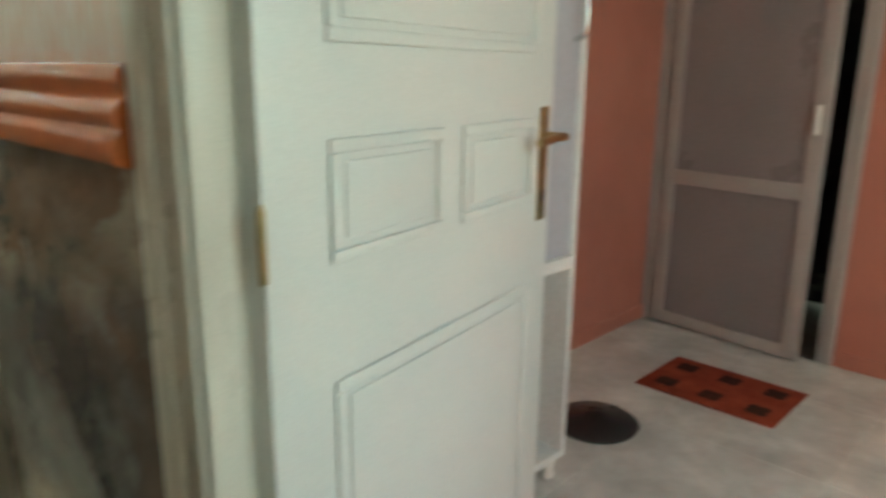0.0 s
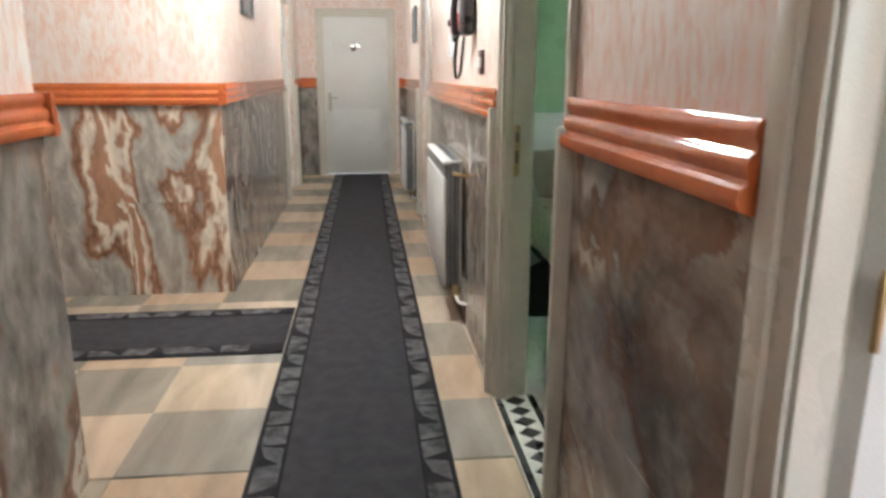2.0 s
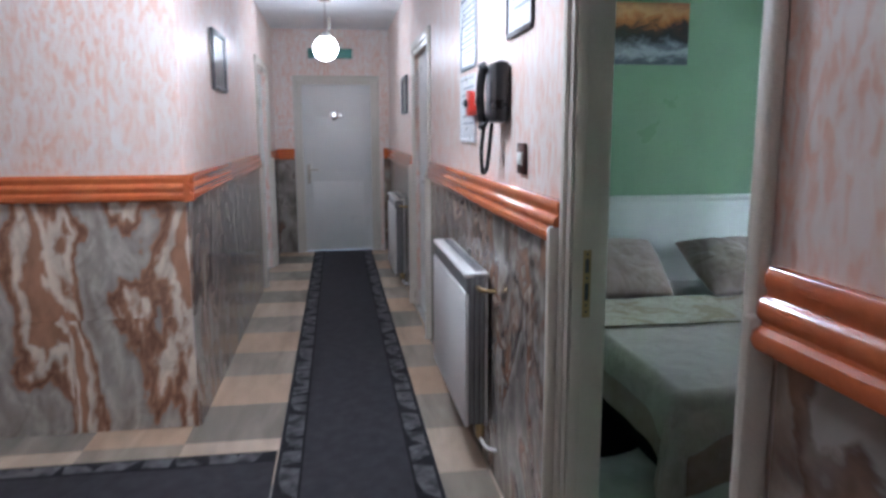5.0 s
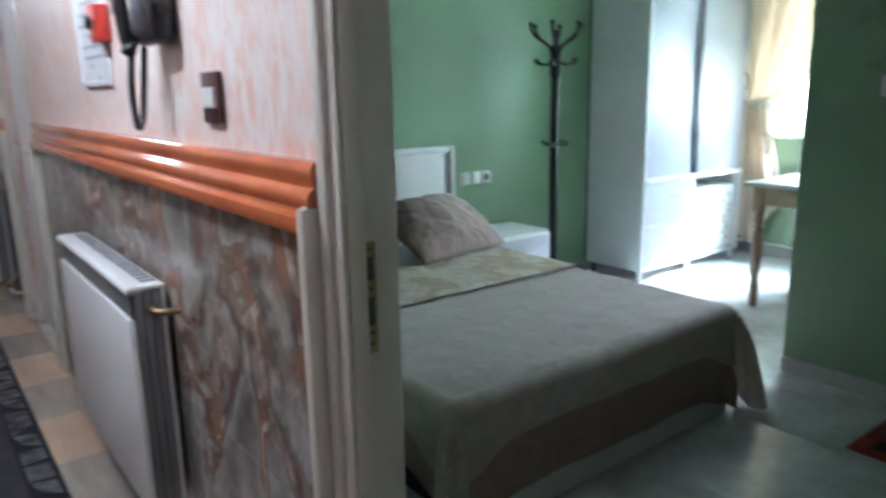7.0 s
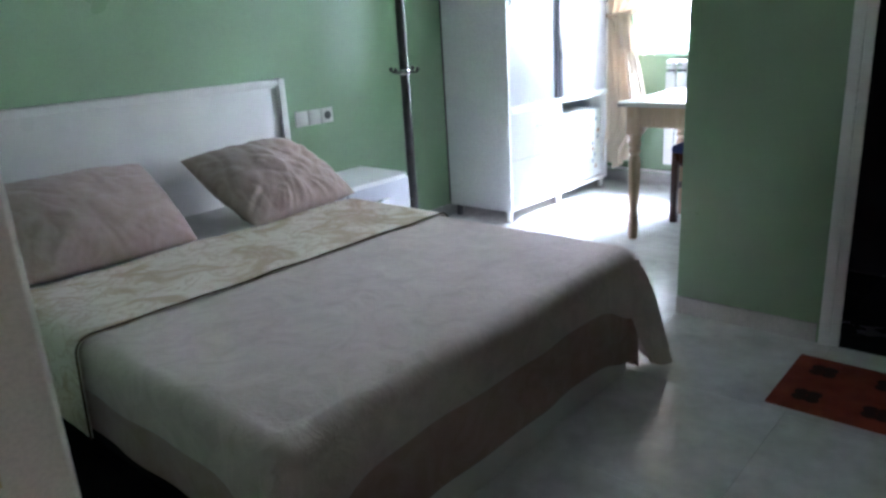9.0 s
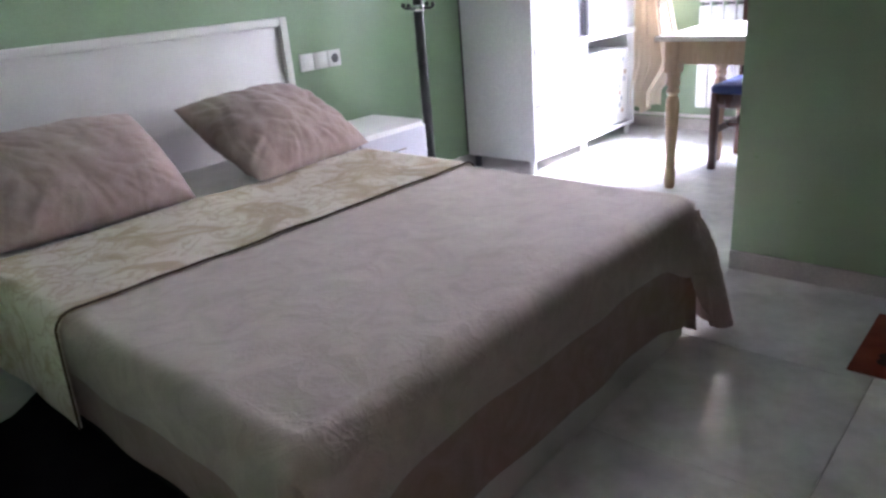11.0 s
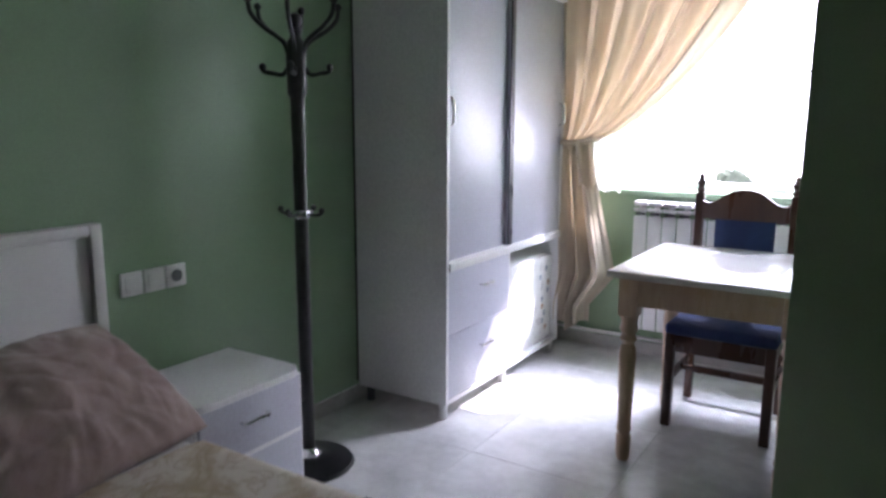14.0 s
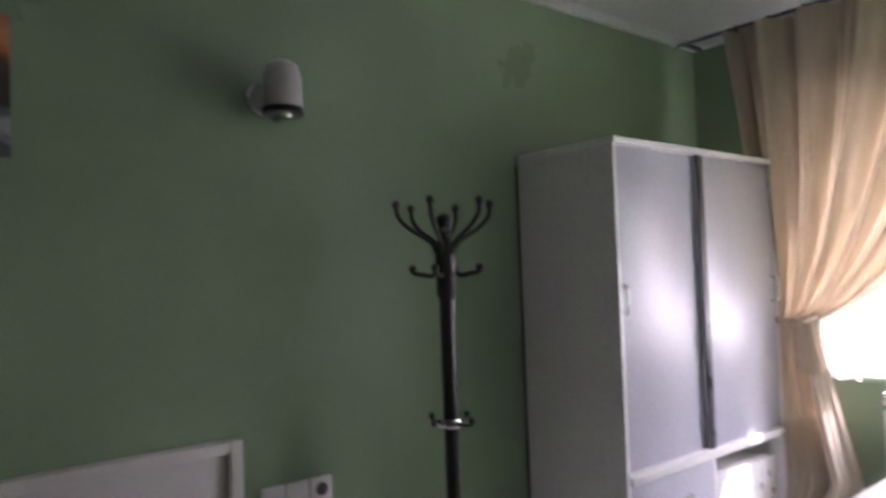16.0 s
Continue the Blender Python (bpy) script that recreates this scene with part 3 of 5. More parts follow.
# ---- dado rail ----
def rail_profile(z1=RT, z0=RB):
    h = z1 - z0
    pts = [(0, z0), (0.030, z0), (0.052, z0 + 0.05 * h), (0.060, z0 + 0.16 * h), (0.056, z0 + 0.27 * h), (0.042, z0 + 0.33 * h), (0.040, z0 + 0.38 * h), (0.047, z0 + 0.44 * h), (0.048, z0 + 0.54 * h), (0.042, z0 + 0.62 * h), (0.030, z0 + 0.67 * h), (0.029, z0 + 0.73 * h), (0.036, z0 + 0.80 * h), (0.036, z0 + 0.92 * h), (0.026, z1), (0, z1)]
    return [(o * 0.75, z) for o, z in pts]

RAILP = rail_profile()
def rail(name, axis, a, b, wall, out_dir):
    structure(name, extrude_profile(RAILP, axis, a, b, wall, out_dir), RAIL, "glossy orange stepped dado rail", "dado rail", True)

rail("trim_rail_north_near", "x", -1.770, -0.914, CW, -1)
rail("trim_rail_north_mid", "x", -5.60, -2.757, CW, -1)
rail("trim_rail_north_far", "x", END, -6.74, CW, -1)
rail("trim_rail_north_start", "x", 0.14, 2.2, CW, -1)
rail("trim_rail_near_south", "x", JX1 - 0.045, 2.2, CNEAR, 1)
rail("trim_rail_passage_east", "y", -4.2, CNEAR + 0.045, JX1, -1)
rail("trim_rail_passage_west", "y", -4.2, CN + 0.045, JX0, 1)
rail("trim_rail_south_far", "x", -7.50, JX0 + 0.045, CN, 1)
rail("trim_rail_south_end", "x", END, -8.67, CN, 1)
rail("trim_rail_end_south", "y", CN, -0.58, END, 1)
rail("trim_rail_end_north", "y", 0.47, CW, END, 1)

# ---- doors ----
def casing(name, axis, s0, s1, top, face, out_dir, material, width=0.10, strips=True, label="cream painted moulded door casing"):
    """Moulded casing round an opening on one wall face, with low cover strips beside it."""
    ob = thing(name, ((s0 + s1) / 2, face, 0) if axis == "x" else (face, (s0 + s1) / 2, 0), label, "door casing", kind="structure")
    def bar(p0, p1, z0, z1, d0, d1, nm, bev=0.006):
        lo, hi = sorted((face + out_dir * d0, face + out_dir * d1))
        bm = box(p0, p1, lo, hi, z0, z1, bev) if axis == "x" else box(lo, hi, p0, p1, z0, z1, bev)
        part(nm, bm, material, ob)
    for a, sgn in ((s0, -1), (s1, 1)):
        p = sorted((a, a + sgn * width * 0.62))
        bar(p[0], p[1], 0, top + 0.05, 0.0, 0.010, "casing_board")
        q = sorted((a + sgn * width * 0.45, a + sgn * width))
        bar(q[0], q[1], 0, top + width, 0.0, 0.022, "casing_bead", 0.008)
        if strips:
            c = sorted((a + sgn * width, a + sgn * (width + 0.028)))
            bar(c[0], c[1], 0, RB + 0.055, 0.0, 0.050, "cover_strip", 0.012)
    bar(s0 - width * 0.44, s1 + width * 0.44, top, top + width * 0.62, 0.0, 0.0096, "head_board")
    bar(s0 - width, s1 + width, top + width * 0.45, top + width + 0.002, 0.0, 0.0224, "head_bead", 0.008)
    return ob

def lining(name, s0, s1, y0, y1, top, material, th=0.028):
    """The frame inside an opening in a wall along x."""
    ob = thing(name, ((s0 + s1) / 2, (y0 + y1) / 2, 0), "painted wooden door frame lining", "door frame", kind="structure")
    part("jamb", box(s0, s0 + th, y0, y1, 0, top, 0.004), material, ob)
    part("jamb", box(s1 - th, s1, y0, y1, 0, top, 0.004), material, ob)
    part("head", box(s0 + th, s1 - th, y0, y1, top - th, top, 0.004), material, ob)
    return ob

casing("door_1_casing", "x", DX0 + 0.059, DX1 - 0.02, DH - 0.02, CW, -1, CREAMPAINT, 0.058)
frame1 = lining("door_1_frame", DX0, DX1, CW + 0.001, CT + 0.006, DH, CREAMPAINT)
part("stop_bead", box(DX0 + 0.028, DX0 + 0.059, CW + 0.001, CW + 0.034, 0, DH - 0.029, 0.003), CREAMPAINT, frame1)
strike = part("strike_plate", box(DX0 + 0.0275, DX0 + 0.0295, CT - 0.066, CT - 0.042, 0.915, 1.11, 0.0008), BRASS, frame1, "dull brass strike plate with dark latch holes")
part("latch_hole", box(DX0 + 0.029, DX0 + 0.0302, CT - 0.060, CT - 0.048, 1.045, 1.085), DARKGREY, strike)
part("bolt_hole", box(DX0 + 0.029, DX0 + 0.0302, CT - 0.060, CT - 0.048, 0.965, 1.015), DARKGREY, strike)
for z in (0.932, 0.952, 1.03, 1.098):
    part("screw", lathe([(0.0035, 0), (0.0035, 0.001), (0.002, 0.0015)], DX0 + 0.0295, CT - 0.054, z, 10, turn=pose(0, 0, 0, 0, 90, 0)), DARKGREY, strike)
casing("door_1_casing_inside", "x", DX0 + 0.02, DX1 - 0.02, DH - 0.02, CT, 1, CREAMPAINT, 0.07, False)

casing("door_2_casing", "x", PX0 + 0.02, PX1 - 0.02, DH - 0.02, CW, -1, CREAMPAINT, 0.093, False)
frame2 = lining("door_2_frame", PX0, PX1, CW + 0.001, CP - 0.022, DH, CREAMPAINT)
part("rebate", box(PX0, PX0 + 0.006, CP - 0.021, CP + 0.004, 0, DH - 0.03, 0.001), CREAMPAINT, frame2)

def raised_panel(y0, y1, z0, z1, x, d, parent, material):
    """A fielded panel on a door face: sunk groove, bead and raised field."""
    lo, hi = sorted((x, x + d * 0.007))
    for a, b, c, e in ((y0, y1, z1 - 0.02, z1), (y0, y1, z0, z0 + 0.02), (y0, y0 + 0.02, z0 + 0.02, z1 - 0.02), (y1 - 0.02, y1, z0 + 0.02, z1 - 0.02)):
        part("panel_bead", box(lo, hi, a, b, c, e, 0.004), material, parent)
    lo, hi = sorted((x, x + d * 0.004))
    part("panel_field", box(lo, hi, y0 + 0.032, y1 - 0.032, z0 + 0.032, z1 - 0.032, 0.003), material, parent)

# open white door of the pink room, built along +y and swung about its hinge
leaf = thing("door_2", (0, 0, 0), "open white panelled wooden door with brass handle", "door", kind="structure")
LW = 0.83
slab = part("leaf", box(-0.04, 0, 0, LW, 0.012, 2.02, 0.004), WHITEPAINT, leaf)
for y0, y1, z0, z1 in ((0.12, 0.74, 1.275, 1.92), (0.12, 0.40, 0.975, 1.15), (0.46, 0.74, 0.975, 1.15), (0.12, 0.74, 0.12, 0.80)):
    raised_panel(y0, y1, z0, z1, 0.0, 1, slab, WHITEPAINT)
plate = part("handle_plate", box(0, 0.006, 0.765, 0.80, 0.93, 1.17, 0.003), BRASS, leaf, "brass handle plate")
part("lever", tube(arc([(0.004, 0.782, 1.11), (0.05, 0.782, 1.11), (0.055, 0.74, 1.112), (0.05, 0.67, 1.105)]), 0.009), BRASS, plate)
part("lever", tube(arc([(-0.042, 0.782, 1.11), (-0.09, 0.782, 1.11), (-0.095, 0.74, 1.112), (-0.09, 0.67, 1.105)]), 0.009), BRASS, plate)
part("keyhole", box(0.005, 0.0075, 0.777, 0.787, 0.97, 0.995), DARKGREY, plate)
for z in (0.30, 0.98, 1.75):
    part("hinge", lathe([(0.006, 0), (0.006, 0.09), (0.003, 0.10)], 0.004, -0.006, z, 12), BRASS, leaf, "brass door hinge")
leaf.matrix_world = pose(PX0 + 0.042, CP + 0.008, 0, 0, 0, 10.5)

# far doors
def flat_door(name, s0, s1, y, out_dir, top, label, handle_at):
    ob = thing(name, ((s0 + s1) / 2, y, 0), label, "door", kind="structure")
    lo, hi = sorted((y, y - out_dir * 0.04))
    part("leaf", box(s0, s1, lo, hi, 0.01, top, 0.004), WHITEPAINT, ob)
    h = part("handle_plate", box(handle_at - 0.02, handle_at + 0.02, *sorted((y, y + out_dir * 0.008)), 0.93, 1.15, 0.003), STEEL, ob, "dull steel handle plate")
    e = 1 if handle_at < (s0 + s1) / 2 else -1
    part("lever", tube(arc([(handle_at, y, 1.09), (handle_at, y + out_dir * 0.05, 1.09), (handle_at + e * 0.11, y + out_dir * 0.055, 1.085)]), 0.009), STEEL, h)
    return ob

casing("door_3_casing", "x", FX0 + 0.02, FX1 - 0.02, DH - 0.02, CW, -1, CREAMPAINT, 0.10)
flat_door("door_3", FX0 + 0.03, FX1 - 0.03, CW + 0.03, -1, DH - 0.03, "closed white painted corridor door with steel handle", FX1 - 0.09)
casing("door_4_casing", "x", -8.53, -7.64, DH - 0.02, CN, 1, CREAMPAINT, 0.10)
flat_door("door_4", -8.52, -7.65, CN - 0.04, 1, DH - 0.03, "closed white painted corridor door", -7.74)

casing("door_5_casing", "y", -0.48, 0.325, 1.99, END, 1, CREAMPAINT, 0.10, False)
door5 = thing("door_5", (END, -0.055, 0), "closed white door at the corridor's end", "door", kind="structure")
part("leaf", box(END - 0.05, END - 0.012, -0.495, 0.340, 0.01, 2.02, 0.004), WHITEPAINT, door5)
for z0, z1 in ((0.15, 0.85), (0.98, 1.48), (1.62, 1.90)):
    part("panel_field", box(END - 0.013, END - 0.008, -0.38, 0.225, z0, z1, 0.003), WHITEPAINT, door5)
part("handle_plate", box(END - 0.013, END - 0.004, -0.44, -0.40, 0.83, 1.06, 0.003), STEEL, door5, "dull steel handle plate")
part("lever", tube(arc([(END - 0.005, -0.42, 1.0), (END + 0.045, -0.42, 1.0), (END + 0.05, -0.31, 0.995)]), 0.009), STEEL, door5)
num = part("number_plate", lathe([(0.055, 0), (0.055, 0.006), (0.045, 0.012)], END - 0.009, -0.11, 1.63, 20, turn=pose(0, 0, 0, 0, 90, 0)), CHROME, door5, "small chrome number plate")
part("number_bar", box(END - 0.009, END + 0.001, -0.055, -0.02, 1.60, 1.66, 0.003), CHROME, num)

# pink room's bathroom door: white frame coloured for dim light, grey panels, ajar
casing("door_6_casing", "x", -1.665, -0.88, 2.03, PN, -1, DIMDOORFRAME, 0.07, False, "white metal door casing, colour dimmed for low light")
door6 = thing("door_6", (0, 0, 0), "white framed bathroom door with grey panels, ajar, frame colour dimmed for low light", "door", kind="structure")
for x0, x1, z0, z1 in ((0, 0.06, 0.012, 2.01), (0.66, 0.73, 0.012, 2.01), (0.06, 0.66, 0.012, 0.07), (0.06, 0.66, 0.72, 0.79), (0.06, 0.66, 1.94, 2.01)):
    part("stile", box(x0, x1, -0.035, 0, z0, z1, 0.004), DIMDOORFRAME, door6)
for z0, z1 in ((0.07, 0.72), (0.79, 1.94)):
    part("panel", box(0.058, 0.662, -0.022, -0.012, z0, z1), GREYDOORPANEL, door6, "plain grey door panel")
part("handle", box(0.685, 0.705, -0.065, -0.034, 1.0, 1.12, 0.006), WHITEPLASTIC, door6)
door6.matrix_world = pose(-1.66, PN + 0.0, 0, 0, 0, -5.5)

# bathroom doorway of the bedroom
casing("door_7_casing", "x", -2.68, -1.99, 2.01, BATHY, -1, WHITEPAINT, 0.07, False, "white door casing round a dark open bathroom")

# ---- corridor things ----
def carpet(name, x0, x1, y0, y1, along, label):
    """A runner with a patterned border on both long sides."""
    ob = thing(name, ((x0 + x1) / 2, (y0 + y1) / 2, 0), label, "carpet runner")
    part("carpet_field", box(x0, x1, y0, y1, 0.0, 0.009, 0.003), RUNNER, ob)
    for side in (0, 1):
        bw = 0.115
        if along == "x":
            b0, b1 = (y0 + 0.006, y0 + bw) if side == 0 else (y1 - bw, y1 - 0.006)
            part("border", box(x0, x1, b0, b1, 0.004, 0.0112, 0.001), RUNBAND, ob, "black woven border")
        else:
            b0, b1 = (x0 + 0.006, x0 + bw) if side == 0 else (x1 - bw, x1 - 0.006)
            part("border", box(b0, b1, y0, y1, 0.004, 0.0112, 0.001), RUNBAND, ob, "black woven border")
        bm = bmesh.new()
        s, e = (x0, x1) if along == "x" else (y0, y1)
        i = 0
        rnd = random.Random(5 + side)
        while s + 0.17 < e:
            ln = rnd.uniform(0.10, 0.15)
            k = rnd.uniform(-0.035, 0.035) + (0.03 if i % 2 else -0.03)
            pts = [(s + 0.012, b0 + 0.012), (s + ln + 0.016, b0 + 0.012), (s + ln + k, b1 - 0.012), (s + 0.008 + k * 0.6, b1 - 0.012)]
            if i % 3 == 1:
                pts = [(s, b0 + 0.013), (s + ln * 0.7, b0 + 0.035), (s + ln + 0.02, b1 - 0.012), (s + 0.02, b1 - 0.014)]
            t = bmesh.new()
            vs = [t.verts.new((a, c, 0.0105) if along == "x" else (c, a, 0.0105)) for a, c in pts]
            f = t.faces.new(vs)
            ex = bmesh.ops.extrude_face_region(t, geom=[f])
            bmesh.ops.translate(t, vec=(0, 0, 0.0018), verts=[v for v in ex["geom"] if isinstance(v, bmesh.types.BMVert)])
            bmesh.ops.recalc_face_normals(t, faces=t.faces[:])
            merge(t, bm)
            s += ln + 0.022
            i += 1
        tagged(part("border_motif", bm, RUNMOTIF, ob, "grey ribbon motif woven in the border", False), kind="stuff")
    return ob

carpet("carpet_runner", END + 0.02, 1.6, -0.385, 0.305, "x", "long charcoal carpet runner with grey ribbon border")
carpet("carpet_runner", -3.96, -3.29, -4.1, -0.392, "y", "charcoal carpet runner leading into the side passage")

# threshold mosaic
thr = thing("threshold_mosaic", (-2.26, 0.61, 0), "black and white diamond mosaic threshold", "threshold", kind="structure")
part("base_strip", box(DX0 + 0.03, DX1 - 0.03, 0.528, 0.70, -0.012, 0.004), WHITETILE, thr, "white mosaic ground")
for y0, y1 in ((0.530, 0.556), (0.668, 0.694)):
    part("black_band", box(DX0 + 0.032, DX1 - 0.032, y0, y1, 0, 0.0065, 0.001), BLACKTILE, thr)
dm = bmesh.new()
vs = [dm.verts.new(p) for p in ((-0.040, 0, 0.0015), (0, -0.043, 0.0015), (0.040, 0, 0.0015), (0, 0.043, 0.0015))]
ex = bmesh.ops.extrude_face_region(dm, geom=[dm.faces.new(vs)])
bmesh.ops.translate(dm, vec=(0, 0, 0.005), verts=[v for v in ex["geom"] if isinstance(v, bmesh.types.BMVert)])
bmesh.ops.recalc_face_normals(dm, faces=dm.faces[:])
diamond = mesh_of("diamond", dm, BLACKTILE)
for i in range(8):
    ob = new("diamond", diamond)
    ob.parent = thr
    ob.matrix_parent_inverse = Matrix.Translation(thr.location).inverted()
    ob.location = (DX0 + 0.085 + i * 0.088, 0.612, 0)

def panel_radiator(x0, x1, z0, z1, label):
    ob = thing("panel_radiator", ((x0 + x1) / 2, CW - 0.06, 0), label, "radiator", "corridor radiators")
    yf, yb = CW - 0.128, CW - 0.028
    part("front_panel", box(x0, x1, yf, yf + 0.018, z0, z1 - 0.085, 0.006), RADWHITE, ob)
    # Band below the lip is darkened as if shaded by it.
    part("louvre_band", box(x0 + 0.002, x1 - 0.002, yf + 0.010, yf + 0.018, z1 - 0.088, z1 - 0.012), RADSHADE, ob, "band under the top lip, its shade put into the colour")
    part("top_lip", box(x0 - 0.003, x1 + 0.003, yf - 0.002, yf + 0.046, z1 - 0.022, z1 + 0.003, 0.010, seg=3), RADWHITE, ob)
    part("back_panel", box(x0, x1, yb - 0.014, yb, z0, z1 - 0.006, 0.006), RADWHITE, ob)
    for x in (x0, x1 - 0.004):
        # Dark sheet for the gaps' shade, columns in the shaded enamel tone.
        part("side_cover", box(x, x + 0.004, yf + 0.018, yb - 0.014, z0 + 0.01, z1 - 0.012), DARKGREY, ob, "dark sheet for the shade between the radiator's columns")
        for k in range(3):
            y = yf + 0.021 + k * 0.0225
            part("column", box(x - 0.002, x + 0.006, y, y + 0.018, z0 + 0.012, z1 - 0.012, 0.003), RADSHADE, ob)
    grille = part("top_grille", box(x0 - 0.002, x1 + 0.002, yf + 0.004, yb, z1 - 0.012, z1, 0.004), RADWHITE, ob, "white slotted top grille")
    n = int((x1 - x0) / 0.045)
    for i in range(n):
        x = x0 + 0.03 + i * (x1 - x0 - 0.06) / n
        part("slot", box(x, x + 0.030, yf + 0.052, yf + 0.092, z1 - 0.002, z1 + 0.0012), DARKGREY, grille)
    for x in (x0 + 0.12, x1 - 0.12):
        part("bracket", box(x - 0.015, x + 0.015, yb, CW - 0.013, z0 + 0.05, z1 - 0.1), RADSHADE, ob)
    v = part("valve", lathe([(0.010, -0.03), (0.018, -0.025), (0.020, 0.03), (0.014, 0.045)], x1 - 0.02, yb - 0.03, z0 - 0.03, 14), BRASS, ob, "brass radiator valve")
    part("pipe", tube(arc([(x1 - 0.02, yb - 0.03, z0 - 0.05), (x1 + 0.05, yb - 0.02, z0 - 0.07), (x1 + 0.09, CW - 0.02, z0 - 0.07), (x1 + 0.09, CW - 0.006, z0 - 0.07)]), 0.008), RADWHITE, v)
    part("top_pipe", tube(arc([(x1 - 0.012, yb - 0.045, z1 - 0.06), (x1 + 0.035, yb - 0.045, z1 - 0.06), (x1 + 0.06, yb - 0.03, z1 - 0.062), (x1 + 0.065, CW - 0.006, z1 - 0.064)]), 0.010), BRASS, ob, "short brass pipe into the wall")
    return ob

panel_radiator(-4.60, -3.645, 0.20, 0.866, "white steel panel radiator hung on marble cladding")
panel_radiator(-8.1, -7.3, 0.13, 0.83, "white steel panel radiator beyond the far door")

# telephone
ph = thing("wall_telephone", (-3.515, CW, 1.52), "black wall telephone with hanging looped cord", "telephone")
part("body", box(-3.585, -3.405, CW - 0.064, CW - 0.001, 1.47, 1.695, 0.025), BLACKPLASTIC, ph)
part("keypad", box(-3.525, -3.455, CW - 0.067, CW - 0.062, 1.50, 1.62, 0.002), DARKGREY, ph)
part("handset", tube(arc([(-3.535, CW - 0.066, 1.675), (-3.535, CW - 0.082, 1.66), (-3.535, CW - 0.090, 1.575), (-3.535, CW - 0.082, 1.48), (-3.535, CW - 0.066, 1.465)]), lambda u: 0.026 if u < 0.2 or u > 0.8 else 0.016, 12), BLACKPLASTIC, ph, "black telephone handset")
part("handset_clip", box(-3.547, -3.523, CW - 0.109, CW - 0.104, 1.54, 1.60, 0.002), CHROME, ph, "pale shiny strip")
part("cord", tube(arc([(-3.535, CW - 0.075, 1.46), (-3.530, CW - 0.085, 1.37), (-3.540, CW - 0.08, 1.305), (-3.560, CW - 0.07, 1.28), (-3.585, CW - 0.05, 1.31), (-3.575, CW - 0.035, 1.47)], 12), 0.008, 8), BLACKPLASTIC, ph)

al = thing("alarm_box", (-4.06, CW, 1.55), "small red plastic alarm call box", "alarm")
part("housing", box(-4.10, -4.01, CW - 0.042, CW - 0.001, 1.51, 1.615, 0.006), REDPLASTIC, al)
part("button", lathe([(0.02, 0), (0.02, 0.008), (0.012, 0.012)], -4.055, CW - 0.048, 1.565, 16, turn=pose(0, 0, 0, 90, 0, 0)), BLACKPLASTIC, al)
part("flag", box(-4.17, -4.11, CW - 0.03, CW - 0.002, 1.60, 1.625, 0.003), REDPLASTIC, al)

def notice(name, x0, x1, z0, z1, label, rows, strip):
    ob = thing(name, ((x0 + x1) / 2, CW, z0), label, "notice")
    part("sheet", box(x0, x1, CW - 0.006, CW - 0.001, z0, z1), PAPER, ob)
    for a, b, c, d in ((x0, x1, z0 - 0.012, z0 + 0.006), (x0, x1, z1 - 0.006, z1 + 0.012), (x1 - 0.006, x1 + 0.010, z0, z1), (x0 - 0.010, x0 + 0.006, z0, z1)):
        part("edge_strip", box(a, b, CW - 0.012, CW - 0.001, c, d, 0.003), strip, ob)
    rnd = random.Random(len(name) + rows)
    for i in range(rows):
        z = z1 - 0.05 - i * (z1 - z0 - 0.09) / rows
        w = rnd.uniform(0.55, 0.92) * (x1 - x0)
        part("text_bar", box(x1 - 0.02 - w, x1 - 0.02, CW - 0.0075, CW - 0.0055, z, z + 0.009), INKBAR, ob)
    return ob

notice("wall_notice", -4.42, -4.06, 1.74, 2.06, "tall framed printed notice with blue-grey edge strips", 9, INKBAR)
notice("wall_notice", -4.42, -4.06, 1.40, 1.69, "white printed notice sheet below another notice", 6, PAPER)
notice("wall_notice", -3.45, -3.12, 1.78, 2.22, "framed printed notice with dark thin edge", 10, PICFRAME)

def wall_switch(name, x, z, label, face, plate_mat, rocker_mat, w=0.085, h=0.085, rockers=1, dark=False):
    ob = thing(name, (x, face, z), label, "switch")
    part("plate", box(x - w / 2, x + w / 2, face - 0.012, face - 0.001, z - h / 2, z + h / 2, 0.004), plate_mat, ob)
    for i in range(rockers):
        zc = z + (i - (rockers - 1) / 2) * h / rockers
        part("rocker", box(x - w * 0.32, x + w * 0.32, face - 0.018, face - 0.010, zc - h * 0.2 / rockers, zc + h * 0.2 / rockers, 0.003), rocker_mat, ob)
    return ob

wall_switch("light_switch", -3.22, 1.348, "dark brown wall switch with a white rocker", CW, BROWNPLASTIC, WHITEPLASTIC, 0.10, 0.105, 1)

def globe_lamp(x, y, z, r, ceiling, label, glass=GLOBE):
    ob = thing("globe_lamp", (x, y, ceiling), label, "ceiling lamp", "corridor globe lamps")
    part("ceiling_rose", lathe([(0.055, -0.03), (0.06, -0.01), (0.06, 0)], x, y, ceiling - 0.001, 20), CHROME, ob)
    part("rod", tube([(x, y, ceiling - 0.02), (x, y, z + r + 0.02)], 0.008), CHROME, ob)
    part("gallery", lathe([(0.055, 0), (0.05, 0.03), (0.02, 0.05)], x, y, z + r - 0.015, 20), CHROME, ob)
    prof = [(max(r * math.sin(math.pi * i / 18), 0.002), -r * math.cos(math.pi * i / 18)) for i in range(19)]
    part("globe", lathe(prof, x, y, z, 28), glass, ob, "lit white opal glass globe")
    return ob

globe_lamp(-7.5, -0.16, 2.18, 0.108, CEIL, "lit white globe lamp hanging from the corridor ceiling", FARGLOBE)
